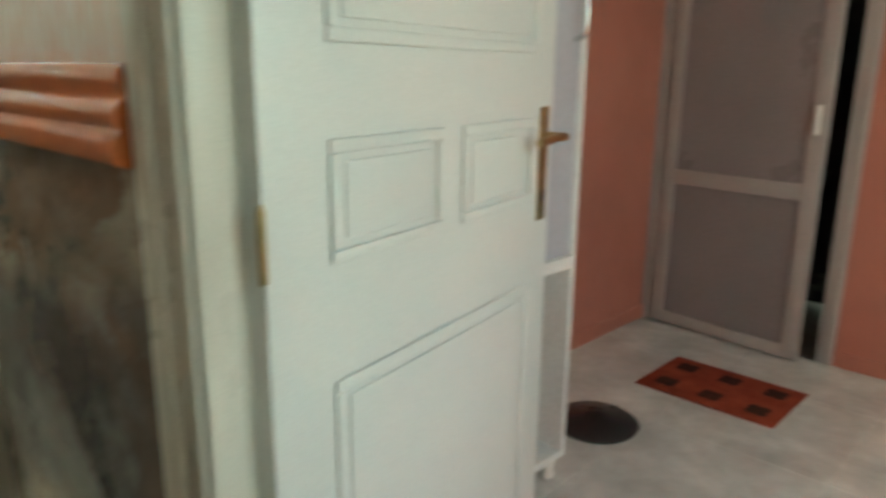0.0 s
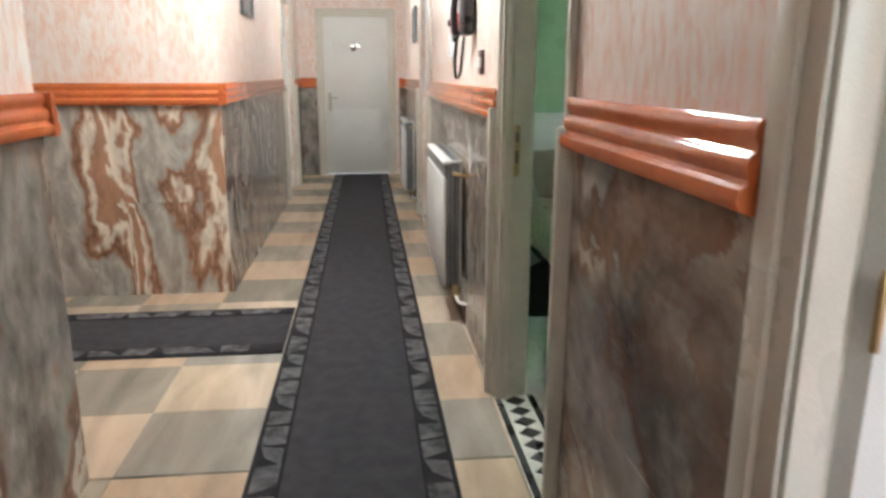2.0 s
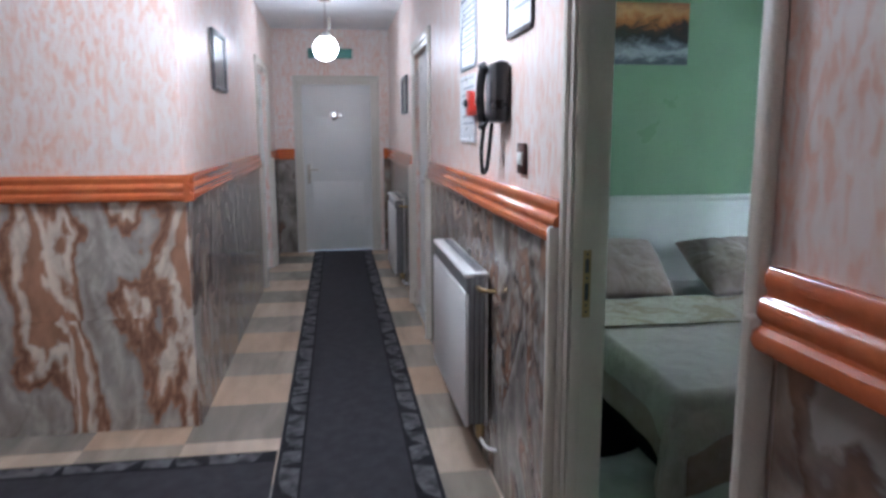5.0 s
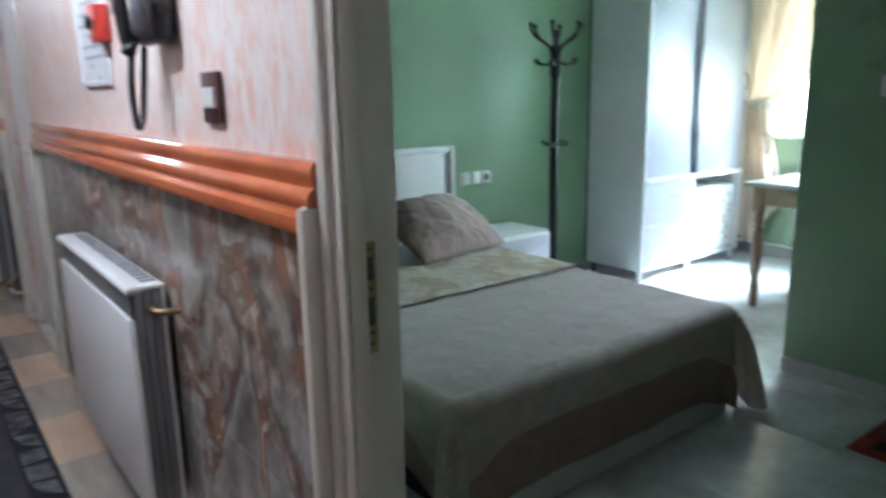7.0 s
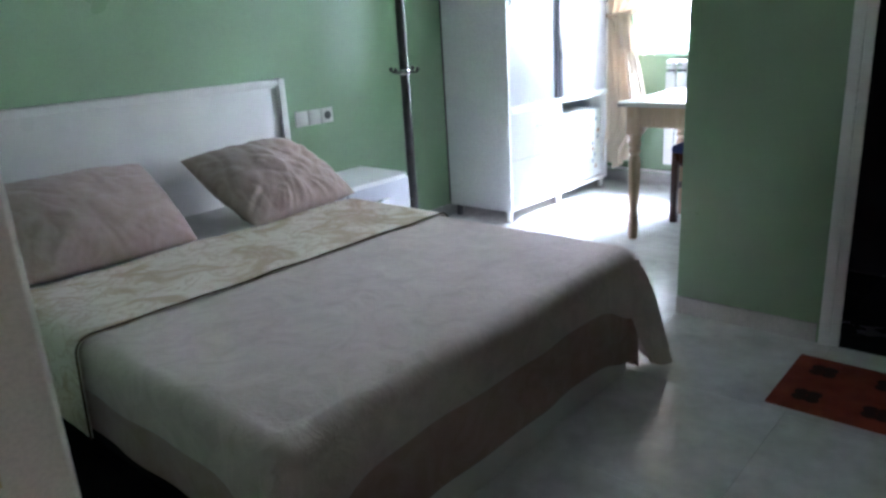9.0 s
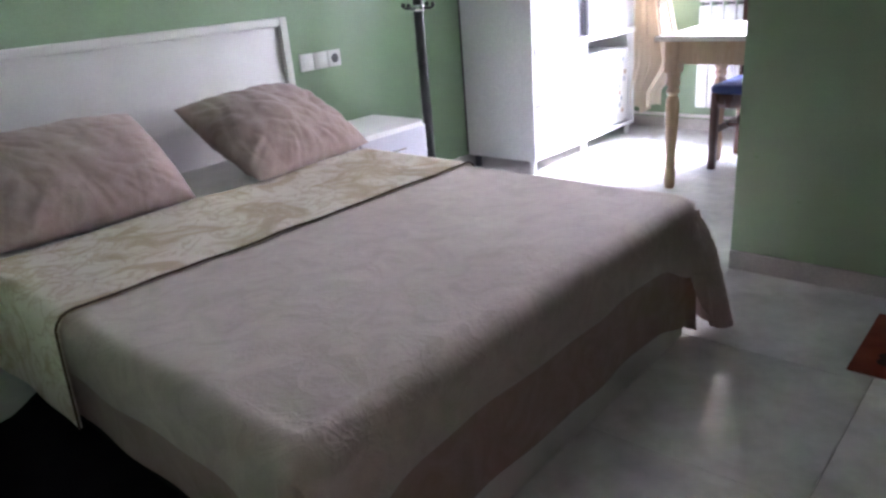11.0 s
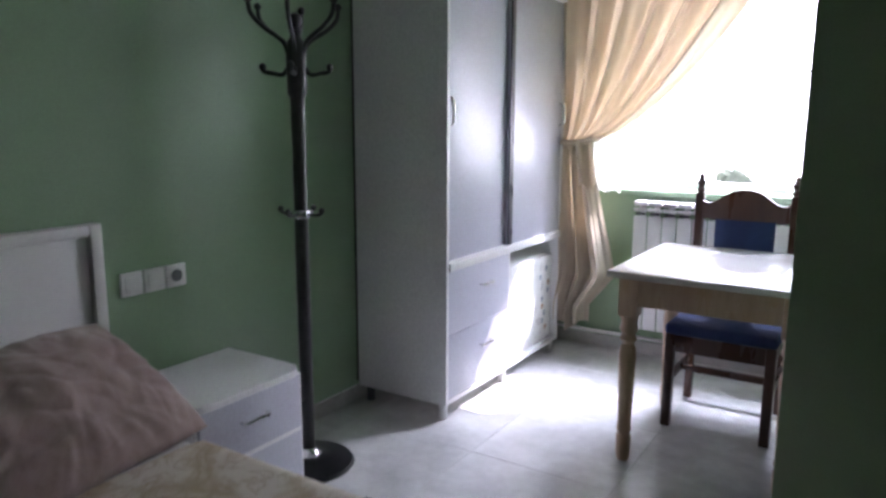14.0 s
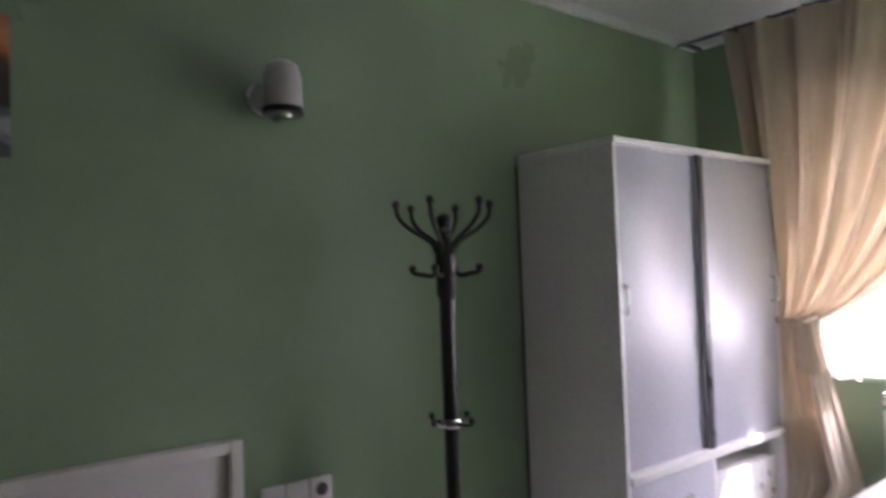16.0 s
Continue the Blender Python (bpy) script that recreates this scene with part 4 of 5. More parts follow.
globe_lamp(-3.6, -0.16, 2.36, 0.122, CEIL, "lit white globe lamp hanging where the passages cross")

globe_lamp(1.75, -0.16, 2.36, 0.122, CEIL, "dimly lit white globe lamp at the corridor's start", DIMGLOBE)

def framed_picture(name, axis, s0, s1, z0, z1, face, out_dir, label, image, rim=0.022):
    at = ((s0 + s1) / 2, face, z0) if axis == "x" else (face, (s0 + s1) / 2, z0)
    ob = thing(name, at, label, "picture")
    def slab_of(a, b, c, d, o0, o1, bev=0.0):
        lo, hi = sorted((face + out_dir * o0, face + out_dir * o1))
        return box(a, b, lo, hi, c, d, bev) if axis == "x" else box(lo, hi, a, b, c, d, bev)
    if rim:
        for a, b, c, d in ((s0, s1, z1 - rim, z1), (s0, s1, z0, z0 + rim), (s0, s0 + rim, z0 + rim, z1 - rim), (s1 - rim, s1, z0 + rim, z1 - rim)):
            part("frame_bar", slab_of(a, b, c, d, 0.001, 0.024, 0.004), PICFRAME, ob)
    part("print", slab_of(s0 + rim * 0.9, s1 - rim * 0.9, z0 + rim * 0.9, z1 - rim * 0.9, 0.001, 0.014 if rim else 0.022), image, ob)
    return ob

framed_picture("framed_picture", "x", -5.72, -5.24, 1.69, 2.04, CN, 1, "small dark framed grey landscape picture", PICGREY)
framed_picture("framed_picture", "x", -7.6, -7.15, 1.60, 1.93, CW, -1, "small dark framed picture beside the far radiator", PICGREY)
ex_s = thing("exit_sign", (-8.6, -0.16, 2.25), "dark green hanging exit sign box", "sign")
part("face", box(-8.62, -8.57, -0.36, 0.10, 2.20, 2.30, 0.006), EXITGREEN, ex_s)
part("hanger", box(-8.6, -8.59, -0.14, -0.12, 2.29, CEIL - 0.002), STEEL, ex_s)

# ---- pink room things ----
def rug(x0, x1, y0, y1, z, label):
    ob = thing("door_mat", ((x0 + x1) / 2, (y0 + y1) / 2, z), label, "rug", "rust red bath mats")
    part("mat_field", box(x0, x1, y0, y1, z, z + 0.008, 0.003), RUGRED, ob)
    nx = 3
    for i in range(nx):
        for j in range(2):
            cx, cy = x0 + (i + 0.5) * (x1 - x0) / nx, y0 + (j + 0.5) * (y1 - y0) / 2
            bm = bmesh.new()
            for k in range(4):
                a = k * math.pi / 2 + 0.785
                lathe([(0.024, 0), (0.024, 0.0012)], cx + 0.026 * math.cos(a), cy + 0.026 * math.sin(a), z + 0.0076, 12, bm)
            part("motif", bm, RUGDARK, ob, "dark quatrefoil motif", False)
    return ob

rug(-1.335, -0.785, 2.665, 3.05, 0.0, "rust red mat with dark motifs before a door")
rug(-2.77, -2.17, 2.69, 3.10, 0.0, "rust red mat with dark motifs before the bathroom")

def wardrobe(x0, x1, y0, y1):
    """A wardrobe that faces +x, with two sliding doors above and drawers and a niche below."""
    ob = thing("wardrobe", ((x0 + x1) / 2, (y0 + y1) / 2, 0), "white wardrobe with blue-grey sliding doors and drawers", "wardrobe", "matching wardrobes")
    z0, z1, zm, ym = 0.075, 1.985, 0.71, (y0 + y1) / 2 - 0.015
    part("side_board", box(x0, x1, y0, y0 + 0.02, z0, z1, 0.002), LAMINATE, ob)
    part("side_board", box(x0, x1, y1 - 0.02, y1, z0, z1, 0.002), LAMINATE, ob)
    part("top_board", box(x0 + 0.001, x1 + 0.012, y0 - 0.004, y1 + 0.004, z1, z1 + 0.024, 0.003), LAMINATE, ob)
    part("bottom_board", box(x0 + 0.001, x1 - 0.001, y0 + 0.02, y1 - 0.02, z0, z0 + 0.022), LAMINATE, ob)
    part("back_board", box(x0, x0 + 0.008, y0 + 0.02, y1 - 0.02, z0 + 0.022, z1), LAMINATE, ob)
    # Dark strip stands for the shaded gap between wardrobe and wall.
    part("back_edge", box(x0 - 0.016, x0 - 0.0005, y0 + 0.002, y1 - 0.002, z0 + 0.02, z1 - 0.02), DARKGREY, ob, "dark strip for the shade behind the wardrobe")
    part("mid_shelf", box(x0 + 0.01, x1 + 0.010, y0 + 0.0205, y1 - 0.0205, zm - 0.018, zm + 0.018, 0.003), LAMINATE, ob)
    part("divider", box(x0 + 0.01, x1 - 0.004, ym - 0.01, ym + 0.01, z0 + 0.022, zm - 0.018), LAMINATE, ob)
    for a, b, off in ((y0 + 0.022, ym + 0.03, 0.030), (ym - 0.015, y1 - 0.022, 0.008)):
        d = part("sliding_door", box(x1 - off - 0.018, x1 - off, a, b, zm + 0.02, z1 - 0.003, 0.002), GREYPANEL, ob, "blue-grey sliding door")
        edge = a + 0.028 if off > 0.02 else b - 0.028
        px = x1 - off
        part("pull", tube(arc([(px - 0.002, edge, 1.325), (px + 0.026, edge, 1.335), (px + 0.031, edge, 1.385), (px + 0.026, edge, 1.435), (px - 0.002, edge, 1.445)], 6), 0.008, 10), CHROME, d, "chrome bow pull")
    part("door_profile", box(x1 - 0.010, x1 - 0.001, ym - 0.018, ym + 0.022, zm + 0.02, z1 - 0.002, 0.002), DARKGREY, ob, "dark vertical door profile")
    half = (z0 + 0.03 + zm - 0.02) / 2
    for a, b in ((z0 + 0.026, half - 0.002), (half + 0.002, zm - 0.021)):
        d = part("drawer_front", box(x1 - 0.020, x1 - 0.002, y0 + 0.023, ym - 0.006, a, b, 0.002), GREYPANEL, ob, "blue-grey drawer front")
        zc, yc = (a + b) / 2 + 0.04, (y0 + ym) / 2 + 0.05
        part("handle", tube(arc([(x1 - 0.003, yc - 0.05, zc), (x1 + 0.022, yc - 0.045, zc), (x1 + 0.026, yc, zc + 0.003), (x1 + 0.022, yc + 0.045, zc), (x1 - 0.003, yc + 0.05, zc)], 5), 0.006, 8), CHROME, d, "chrome bow handle")
    for y in (y0 + 0.03, ym, y1 - 0.04):
        for x in (x0 + 0.05, x1 - 0.035):
            part("foot", lathe([(0.016, 0), (0.021, 0.006), (0.019, 0.03), (0.022, 0.076)], x, y, 0, 14), WHITEPLASTIC if x > x0 + 0.1 else DARKGREY, ob)
    return ob

wardrobe(-5.242, -4.74, 4.035, 5.27)
wardrobe(-1.69, -1.15, 0.70, 1.88)
pb = thing("coat_stand", (-1.265, 2.25, 0), "round black weighted stand base on the floor", "coat stand")
part("disc", lathe([(0.15, 0), (0.155, 0.01), (0.14, 0.022), (0.05, 0.035), (0.02, 0.05)], -1.265, 2.25, 0, 32), BLACKMETAL, pb)

# ---- bedroom things ----
fr = thing("mini_fridge", (-4.95, 4.96, 0.1), "small white fridge with flower decals in the niche", "fridge")
part("cabinet", box(-5.16, -4.80, 4.69, 5.22, 0.098, 0.60, 0.012), WHITEPLASTIC, fr)
fd = part("door", box(-4.797, -4.762, 4.69, 5.22, 0.10, 0.598, 0.012), WHITEPLASTIC, fr)
rnd = random.Random(3)
for i in range(9):
    bm = bmesh.new()
    cy, cz = 5.17 - rnd.uniform(0, 0.13), 0.18 + i * 0.043
    for k in range(5):
        a = 2 * math.pi * k / 5
        lathe([(0.009, 0), (0.009, 0.0015)], -4.763, cy + 0.010 * math.cos(a), cz + 0.010 * math.sin(a), 8, bm, pose(0, 0, 0, 0, 90, 0))
    part("flower_decal", bm, INKBAR if i % 3 else PALEWOOD, fd, "small flower decal")

def coat_stand(x, y):
    ob = thing("coat_stand", (x, y, 0), "black metal coat stand with round base and hooks", "coat stand")
    part("base", lathe([(0.175, 0), (0.18, 0.008), (0.172, 0.02), (0.10, 0.032), (0.05, 0.040), (0.03, 0.06)], x, y, 0, 40), BLACKMETAL, ob)
    part("collar", lathe([(0.05, 0.035), (0.052, 0.05), (0.036, 0.062), (0.03, 0.075)], x, y, 0, 24), CHROME, ob, "chrome base collar")
    part("pole", lathe([(0.026, 0.05), (0.026, 0.70), (0.0275, 0.705), (0.0275, 0.72), (0.026, 0.725), (0.026, 1.42)], x, y, 0, 20), BLACKMETAL, ob)
    part("head", lathe([(0.026, 1.42), (0.036, 1.44), (0.036, 1.60), (0.030, 1.62), (0.017, 1.64), (0.024, 1.655), (0.017, 1.67), (0.026, 1.69), (0.022, 1.71), (0.006, 1.72)], x, y, 0, 20), BLACKMETAL, ob)
    def hook(a, prof, r, nm, knob):
        c, s = math.cos(a), math.sin(a)
        h = part(nm, tube(arc([(x + d * c, y + d * s, z) for d, z in prof], 6), r, 8), BLACKMETAL, ob)
        d, z = prof[-1]
        part("knob", lathe([(0.004, -knob), (knob * 0.8, -knob * 0.6), (knob, 0), (knob * 0.8, knob * 0.6), (0.004, knob)], x + d * c, y + d * s, z + knob * 0.4, 12), BLACKPLASTIC, h)
    for k in range(6):
        a = 0.1 + k * math.pi / 3
        hook(a, [(0.03, 1.58), (0.05, 1.62), (0.12, 1.665), (0.16, 1.705), (0.168, 1.745)], 0.008, "upper_arm", 0.014)
    for k in range(4):
        a = 0.6 + k * math.pi / 2
        hook(a, [(0.03, 1.53), (0.05, 1.505), (0.09, 1.51), (0.115, 1.515), (0.12, 1.525)], 0.008, "lower_hook", 0.014)
    part("ring", lathe([(0.03, 0.985), (0.033, 0.99), (0.033, 1.01), (0.03, 1.015)], x, y, 0, 20), CHROME, ob, "chrome hook ring")
    for k in range(4):
        a = 0.2 + k * math.pi / 2
        hook(a, [(0.03, 1.0), (0.06, 0.998), (0.082, 1.002), (0.088, 1.01)], 0.006, "small_hook", 0.012)
    return ob

coat_stand(-4.985, 3.405)

def rounded_board(x0, x1, y0, y1, z0, z1, r):
    """A board whose two front corners are rounded."""
    out = [(x0, y0)] + [(x1 - r + r * math.sin(k * math.pi / 16), y0 + r - r * math.cos(k * math.pi / 16)) for k in range(9)]
    out += [(x1 - r + r * math.cos(k * math.pi / 16), y1 - r + r * math.sin(k * math.pi / 16)) for k in range(9)] + [(x0, y1)]
    bm = bmesh.new()
    f = bm.faces.new([bm.verts.new((x, y, z0)) for x, y in out])
    ex = bmesh.ops.extrude_face_region(bm, geom=[f])
    bmesh.ops.translate(bm, vec=(0, 0, z1 - z0), verts=[p for p in ex["geom"] if isinstance(p, bmesh.types.BMVert)])
    bmesh.ops.recalc_face_normals(bm, faces=bm.faces[:])
    return bm

ns = thing("nightstand", (-5.05, 2.995, 0), "white nightstand with two blue-grey drawers beside the bed", "nightstand")
part("top_board", rounded_board(-5.245, -4.845, 2.765, 3.255, 0.453, 0.476, 0.07), LAMINATE, ns)
for y in (2.775, 3.229):
    part("side_board", box(-5.24, -4.86, y, y + 0.018, 0.03, 0.455, 0.002), LAMINATE, ns)
part("back_board", box(-5.24, -5.232, 2.793, 3.229, 0.03, 0.455), LAMINATE, ns)
part("bottom_board", box(-5.24, -4.862, 2.793, 3.229, 0.03, 0.05), LAMINATE, ns)
part("plinth", box(-5.23, -4.89, 2.795, 3.225, 0, 0.03), LAMINATE, ns)
for a, b in ((0.052, 0.245), (0.262, 0.452)):
    d = part("drawer_front", box(-4.862, -4.846, 2.794, 3.228, a, b, 0.002), GREYPANEL, ns, "blue-grey drawer front")
    zc = (a + b) / 2 + 0.015
    part("handle", tube(arc([(-4.848, 2.955, zc), (-4.825, 2.960, zc), (-4.82, 3.010, zc + 0.004), (-4.825, 3.060, zc), (-4.848, 3.065, zc)], 5), 0.006, 8), CHROME, d, "chrome bow handle")
part("drawer_rail", box(-4.861, -4.848, 2.793, 3.229, 0.246, 0.261), LAMINATE, ns)

# sockets
for i, (yc, kind_) in enumerate(((2.87, "switch"), (2.957, "switch"), (3.044, "socket"))):
    ob = thing("light_switch" if kind_ == "switch" else "wall_socket", (BW, yc, 0.80), "white square plastic wall switch" if kind_ == "switch" else "white square plastic wall socket", kind_, "plates beside the headboard")
    part("plate", box(BW + 0.001, BW + 0.012, yc - 0.04, yc + 0.04, 0.76, 0.84, 0.003), WHITEPLASTIC, ob)
    if kind_ == "switch":
        part("rocker", box(BW + 0.010, BW + 0.016, yc - 0.027, yc + 0.027, 0.773, 0.827, 0.003), WHITEPLASTIC, ob)
    else:
        part("socket_well", lathe([(0.022, 0), (0.022, 0.004), (0.017, 0.0045)], BW + 0.011, yc, 0.80, 20, turn=pose(0, 0, 0, 0, 90, 0)), DARKGREY, ob)
wall_switch("light_switch", -2.96, 1.34, "white square plastic wall switch by the bathroom", BATHY, WHITEPLASTIC, WHITEPLASTIC)

# bed
BY0, BY1, BX0, BX1, BT = 1.16, 2.665, -5.20, -3.262, 0.462
bed = thing("double_bed", (-4.2, 1.94, 0), "double bed with off-white headboard and white base", "bed")
hb = part("headboard", box(BW + 0.004, BW + 0.030, 1.12, 2.752, 0.10, 1.0, 0.004), HEADBOARD, bed, "off-white panelled headboard")
part("headboard_post", box(BW + 0.002, BW + 0.052, 2.715, 2.755, 0.02, 1.022, 0.006), HEADBOARD, hb)
part("headboard_post", box(BW + 0.002, BW + 0.052, 1.115, 1.155, 0.02, 1.022, 0.006), HEADBOARD, hb)
part("headboard_cap", box(BW + 0.002, BW + 0.050, 1.155, 2.715, 0.985, 1.020, 0.006), HEADBOARD, hb)
part("headboard_rail", box(BW + 0.03, BW + 0.036, 1.155, 2.715, 0.60, 0.625, 0.002), HEADBOARD, hb)
part("foot_board", box(BX1 + 0.008, BX1 + 0.032, BY0 + 0.02, BY1 - 0.03, 0.004, 0.26, 0.004), HEADBOARD, bed, "white low foot board")
part("side_board", box(BX0 + 0.05, BX1 + 0.007, BY1 - 0.05, BY1 - 0.025, 0.006, 0.26, 0.004), HEADBOARD, bed)
# South side board in black: the shade under the bed is in its colour.
part("side_board", box(BX0 + 0.05, BX1 + 0.001, BY0 + 0.06, BY0 + 0.085, 0.03, 0.26, 0.004), BLACKCLOTHSHADE, bed, "side board coloured black for the shade under the bed")
part("mattress", box(BX0 + 0.02, BX1 - 0.055, BY0 + 0.03, BY1 - 0.03, 0.24, BT - 0.012, 0.05, seg=4), MATTRESS, bed)
part("foot", box(BX1 - 0.03, BX1 + 0.001, BY1 - 0.060, BY1 - 0.026, 0.0, 0.032, 0.004), CHROME, bed, "small chrome foot")

def wob(x, y, a, f):
    return a * noise.noise((x * f, y * f, 3.3))

def drape(x0, x1, y0, y1, hang_n, hang_s, hang_e, top, off, seed, p=2.0, flare=0.25, hem=0.0, tail=0.0, sag=0.0):
    """Cloth over the bed: flat on top, hanging at the sides, with a cone of loose cloth at the foot corners."""
    def fn(u, v):
        gx = x0 + u * (x1 + hang_e - x0)
        gy = y0 - hang_s + v * (y1 + hang_n - y0 + hang_s)
        ex = max(gx - x1, 0.0)
        sg = 1 if gy > y1 else -1
        ey = max(gy - y1, y0 - gy, 0.0)
        px, py = min(gx, x1), min(max(gy, y0), y1)
        d = (ex ** p + ey ** p) ** (1 / p)
        z = top
        if d > 0:
            a = math.atan2(ey, ex)
            if tail:
                side = hang_n if sg > 0 else hang_s
                reach = min(hang_e / max(math.cos(a), 1e-6), side / max(math.sin(a), 1e-6))
                d *= (hang_e * math.cos(a) ** 2 + side * math.sin(a) ** 2 + tail * max(math.sin(2 * a), 0.0) ** 0.4) / reach
            if sag:
                away = min(gy - y0, y1 - gy) if ey == 0 else x1 - px
                d *= 1 + sag * math.exp(-(away / 0.13) ** 2)
            along = px + py
            d *= 1 + hem * noise.noise((along * 2.0, seed, 0.0)) + 0.002 * math.sin(along * 31)
            r = 0.045
            w = min(d / r, math.pi / 2)
            corner = math.sin(2 * a) ** 0.9 if 0 < a < math.pi / 2 else 0.0
            o = r * math.sin(w) + max(d - r, 0) * 0.04 + 0.34 * flare * corner * max(d - r, 0) / (1 + 0.5 * max(d - r, 0))
            o += (0.004 * math.sin(along * 9 + seed) + 0.003 * math.sin(along * 21 + seed * 2)) * min(d * 6, 1) + 0.028 * corner * math.sin(a * 9 + seed) * min(d * 5, 1)
            z -= r * (1 - math.cos(w)) + max(d - r * math.pi / 2, 0) * 0.98
            px += o * math.cos(a)
            py += sg * o * math.sin(a)
        else:
            z += wob(gx, gy, 0.008, 3.0) + wob(gx, gy, 0.004, 9.0)
        return Vector((px, py, max(z + off, 0.015)))
    return fn

solo("velvet_underspread", sheet(drape(-4.5, BX1 - 0.010, BY0 + 0.055, BY1 - 0.055, 0.39, 0.31, 0.368, BT - 0.016, 0.0, 0.7, 5.0, 0.03, 0.0, 0.0, 0.15), 70, 100, 0.008), VELVET, "brown-mauve velvet underspread hanging round the bed", "bedspread")
solo("bedspread", sheet(drape(-4.11, BX1 - 0.002, BY0 + 0.030, BY1 - 0.030, 0.20, 0.17, 0.19, BT, 0.006, 0.7, 2.0, 0.85, 0.0, 0.14, 0.48), 110, 140, 0.012), SPREAD, "mauve-beige plush bedspread draped over the bed", "bedspread")
sheet_fn = drape(-4.66, -4.095, BY0 + 0.020, BY1 - 0.020, 0.22, 0.33, 0.0, BT, 0.018, 2.1)
fs = thing("floral_sheet", (-4.38, 1.93, BT), "cream floral top sheet folded over the bedspread", "sheet")
part("cloth", sheet(sheet_fn, 30, 90, 0.008), SHEET, fs)
# Added dark tube stands for the shadowed edge of the underspread.
part("piping", tube([sheet_fn(1.0, k / 120) + Vector((0.002, 0, 0)) for k in range(121)], 0.0032, 8), FOLDEDGE, fs, "thin dark brown line for the shadowed edge along the fold")
solo("bottom_sheet", sheet(drape(-5.17, -4.60, BY0 + 0.036, BY1 - 0.036, 0.10, 0.30, 0.0, BT, 0.002, 1.1), 20, 60, 0.006), MATTRESS, "plain white bottom sheet under the pillows", "sheet")
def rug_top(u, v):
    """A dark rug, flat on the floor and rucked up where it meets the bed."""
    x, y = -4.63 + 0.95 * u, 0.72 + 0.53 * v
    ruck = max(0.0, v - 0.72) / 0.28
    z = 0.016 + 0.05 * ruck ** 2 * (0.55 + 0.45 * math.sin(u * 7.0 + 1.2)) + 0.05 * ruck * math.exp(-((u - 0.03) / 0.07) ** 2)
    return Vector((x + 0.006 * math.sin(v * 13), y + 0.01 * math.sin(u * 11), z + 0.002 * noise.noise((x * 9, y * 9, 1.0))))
solo("bedside_rug", sheet(rug_top, 60, 36, 0.014), BLACKCLOTHSHADE, "black bedside rug rucked up against the bed", "rug")

def pillow(cx, cy, cz, w, h, tilt, yaw, label, seed, creased):
    """A soft pillow with pinched corners and creases."""
    def fn_side(sg):
        def fn(u, v):
            a, b = 2 * u - 1, 2 * v - 1
            edge = max(0.0, (1 - a * a) * (1 - b * b)) ** 0.55
            t = sg * 0.112 * edge
            rad, ang = max(abs(a), abs(b)), math.atan2(b, a)
            ray = 0.024 * noise.noise((math.cos(ang) * 5 + seed, math.sin(ang) * 5, seed)) + 0.016 * noise.noise((math.cos(ang) * 11, math.sin(ang) * 11 + seed, 2.0))
            crease = 0.018 * noise.noise((a * 2.2 + seed, b * 2.2, seed)) + 0.006 * noise.noise((a * 6 + seed, b * 4, 1.7))
            crease -= 0.010 * max(0.0, 1 - 6 * abs(noise.noise((a * 1.5 + b * 0.9 + seed, b * 1.3 - a * 0.6, seed * 0.7)))) * (0.4 + abs(a))
            crease -= 0.004 * max(0.0, 1 - 4.5 * abs(noise.noise((a * 3.4 - b * 1.9, b * 2.2 + a + seed, 4.1))))
            crease -= 0.008 * max(0.0, 1 - 4 * abs(noise.noise((a * 5.5 + b * 1.2, b * 1.3 + seed, 8.3)))) * max(0.0, b)
            crease += ray * min(1.0, max(0.0, (rad - 0.5) * 2.5)) 
            pinch = 1 - 0.07 * (1 - abs(a)) * abs(b)
            sq = (1 - 0.06 * (1 - b * b)) * (1 - 0.09 * a * a * b * b)
            pinch *= 1 - 0.09 * a * a * b * b
            return Vector((b * h / 2 * pinch * (1 - 0.05 * (1 - a * a)), a * w / 2 * sq, t + crease * edge * sg * creased))
        return fn
    bm = sheet(fn_side(1), 110, 84)
    merge(sheet(fn_side(-1), 110, 84), bm)
    bmesh.ops.remove_doubles(bm, verts=bm.verts[:], dist=0.0008)
    bmesh.ops.recalc_face_normals(bm, faces=bm.faces[:])
    bmesh.ops.transform(bm, matrix=pose(cx, cy, cz, 0, tilt, yaw), verts=bm.verts[:])
    return solo("pillow", bm, PILLOWCLOTH, label, "pillow", group="pillows on the bed")

pillow(-4.86, 2.365, 0.615, 0.70, 0.535, 31, 8, "dusty pink velvet pillow leaning on the headboard", 1.3, 0.95)
pillow(-4.89, 1.525, 0.620, 0.73, 0.55, 32, -3, "dusty pink velvet pillow nearer the doorway", 7.7, 0.6)

# picture and lamp over the bed
framed_picture("canvas_picture", "y", 1.66, 2.15, 1.855, 2.235, BW, 1, "unframed sunset lake canvas print above the bed", PICSUNSET, 0.0)
sc = thing("wall_lamp", (BW, 2.93, 2.15), "chrome wall lamp with frosted downward shade, unlit", "wall lamp")
part("back_plate", lathe([(0.055, 0), (0.055, 0.012), (0.045, 0.022)], BW + 0.001, 2.865, 2.105, 24, turn=pose(0, 0, 0, 0, 90, 0)), CHROME, sc)
part("arm", tube(arc([(BW + 0.02, 2.88, 2.085), (BW + 0.06, 2.885, 2.03), (BW + 0.10, 2.89, 2.03), (BW + 0.11, 2.89, 2.06)]), 0.010), CHROME, sc)
shade = part("shade", lathe([(0.062, -0.092), (0.064, -0.088), (0.062, 0.02), (0.052, 0.06), (0.03, 0.075)], BW + 0.11, 2.89, 2.135, 28), SHADEGLASS, sc, "frosted cylindrical shade")
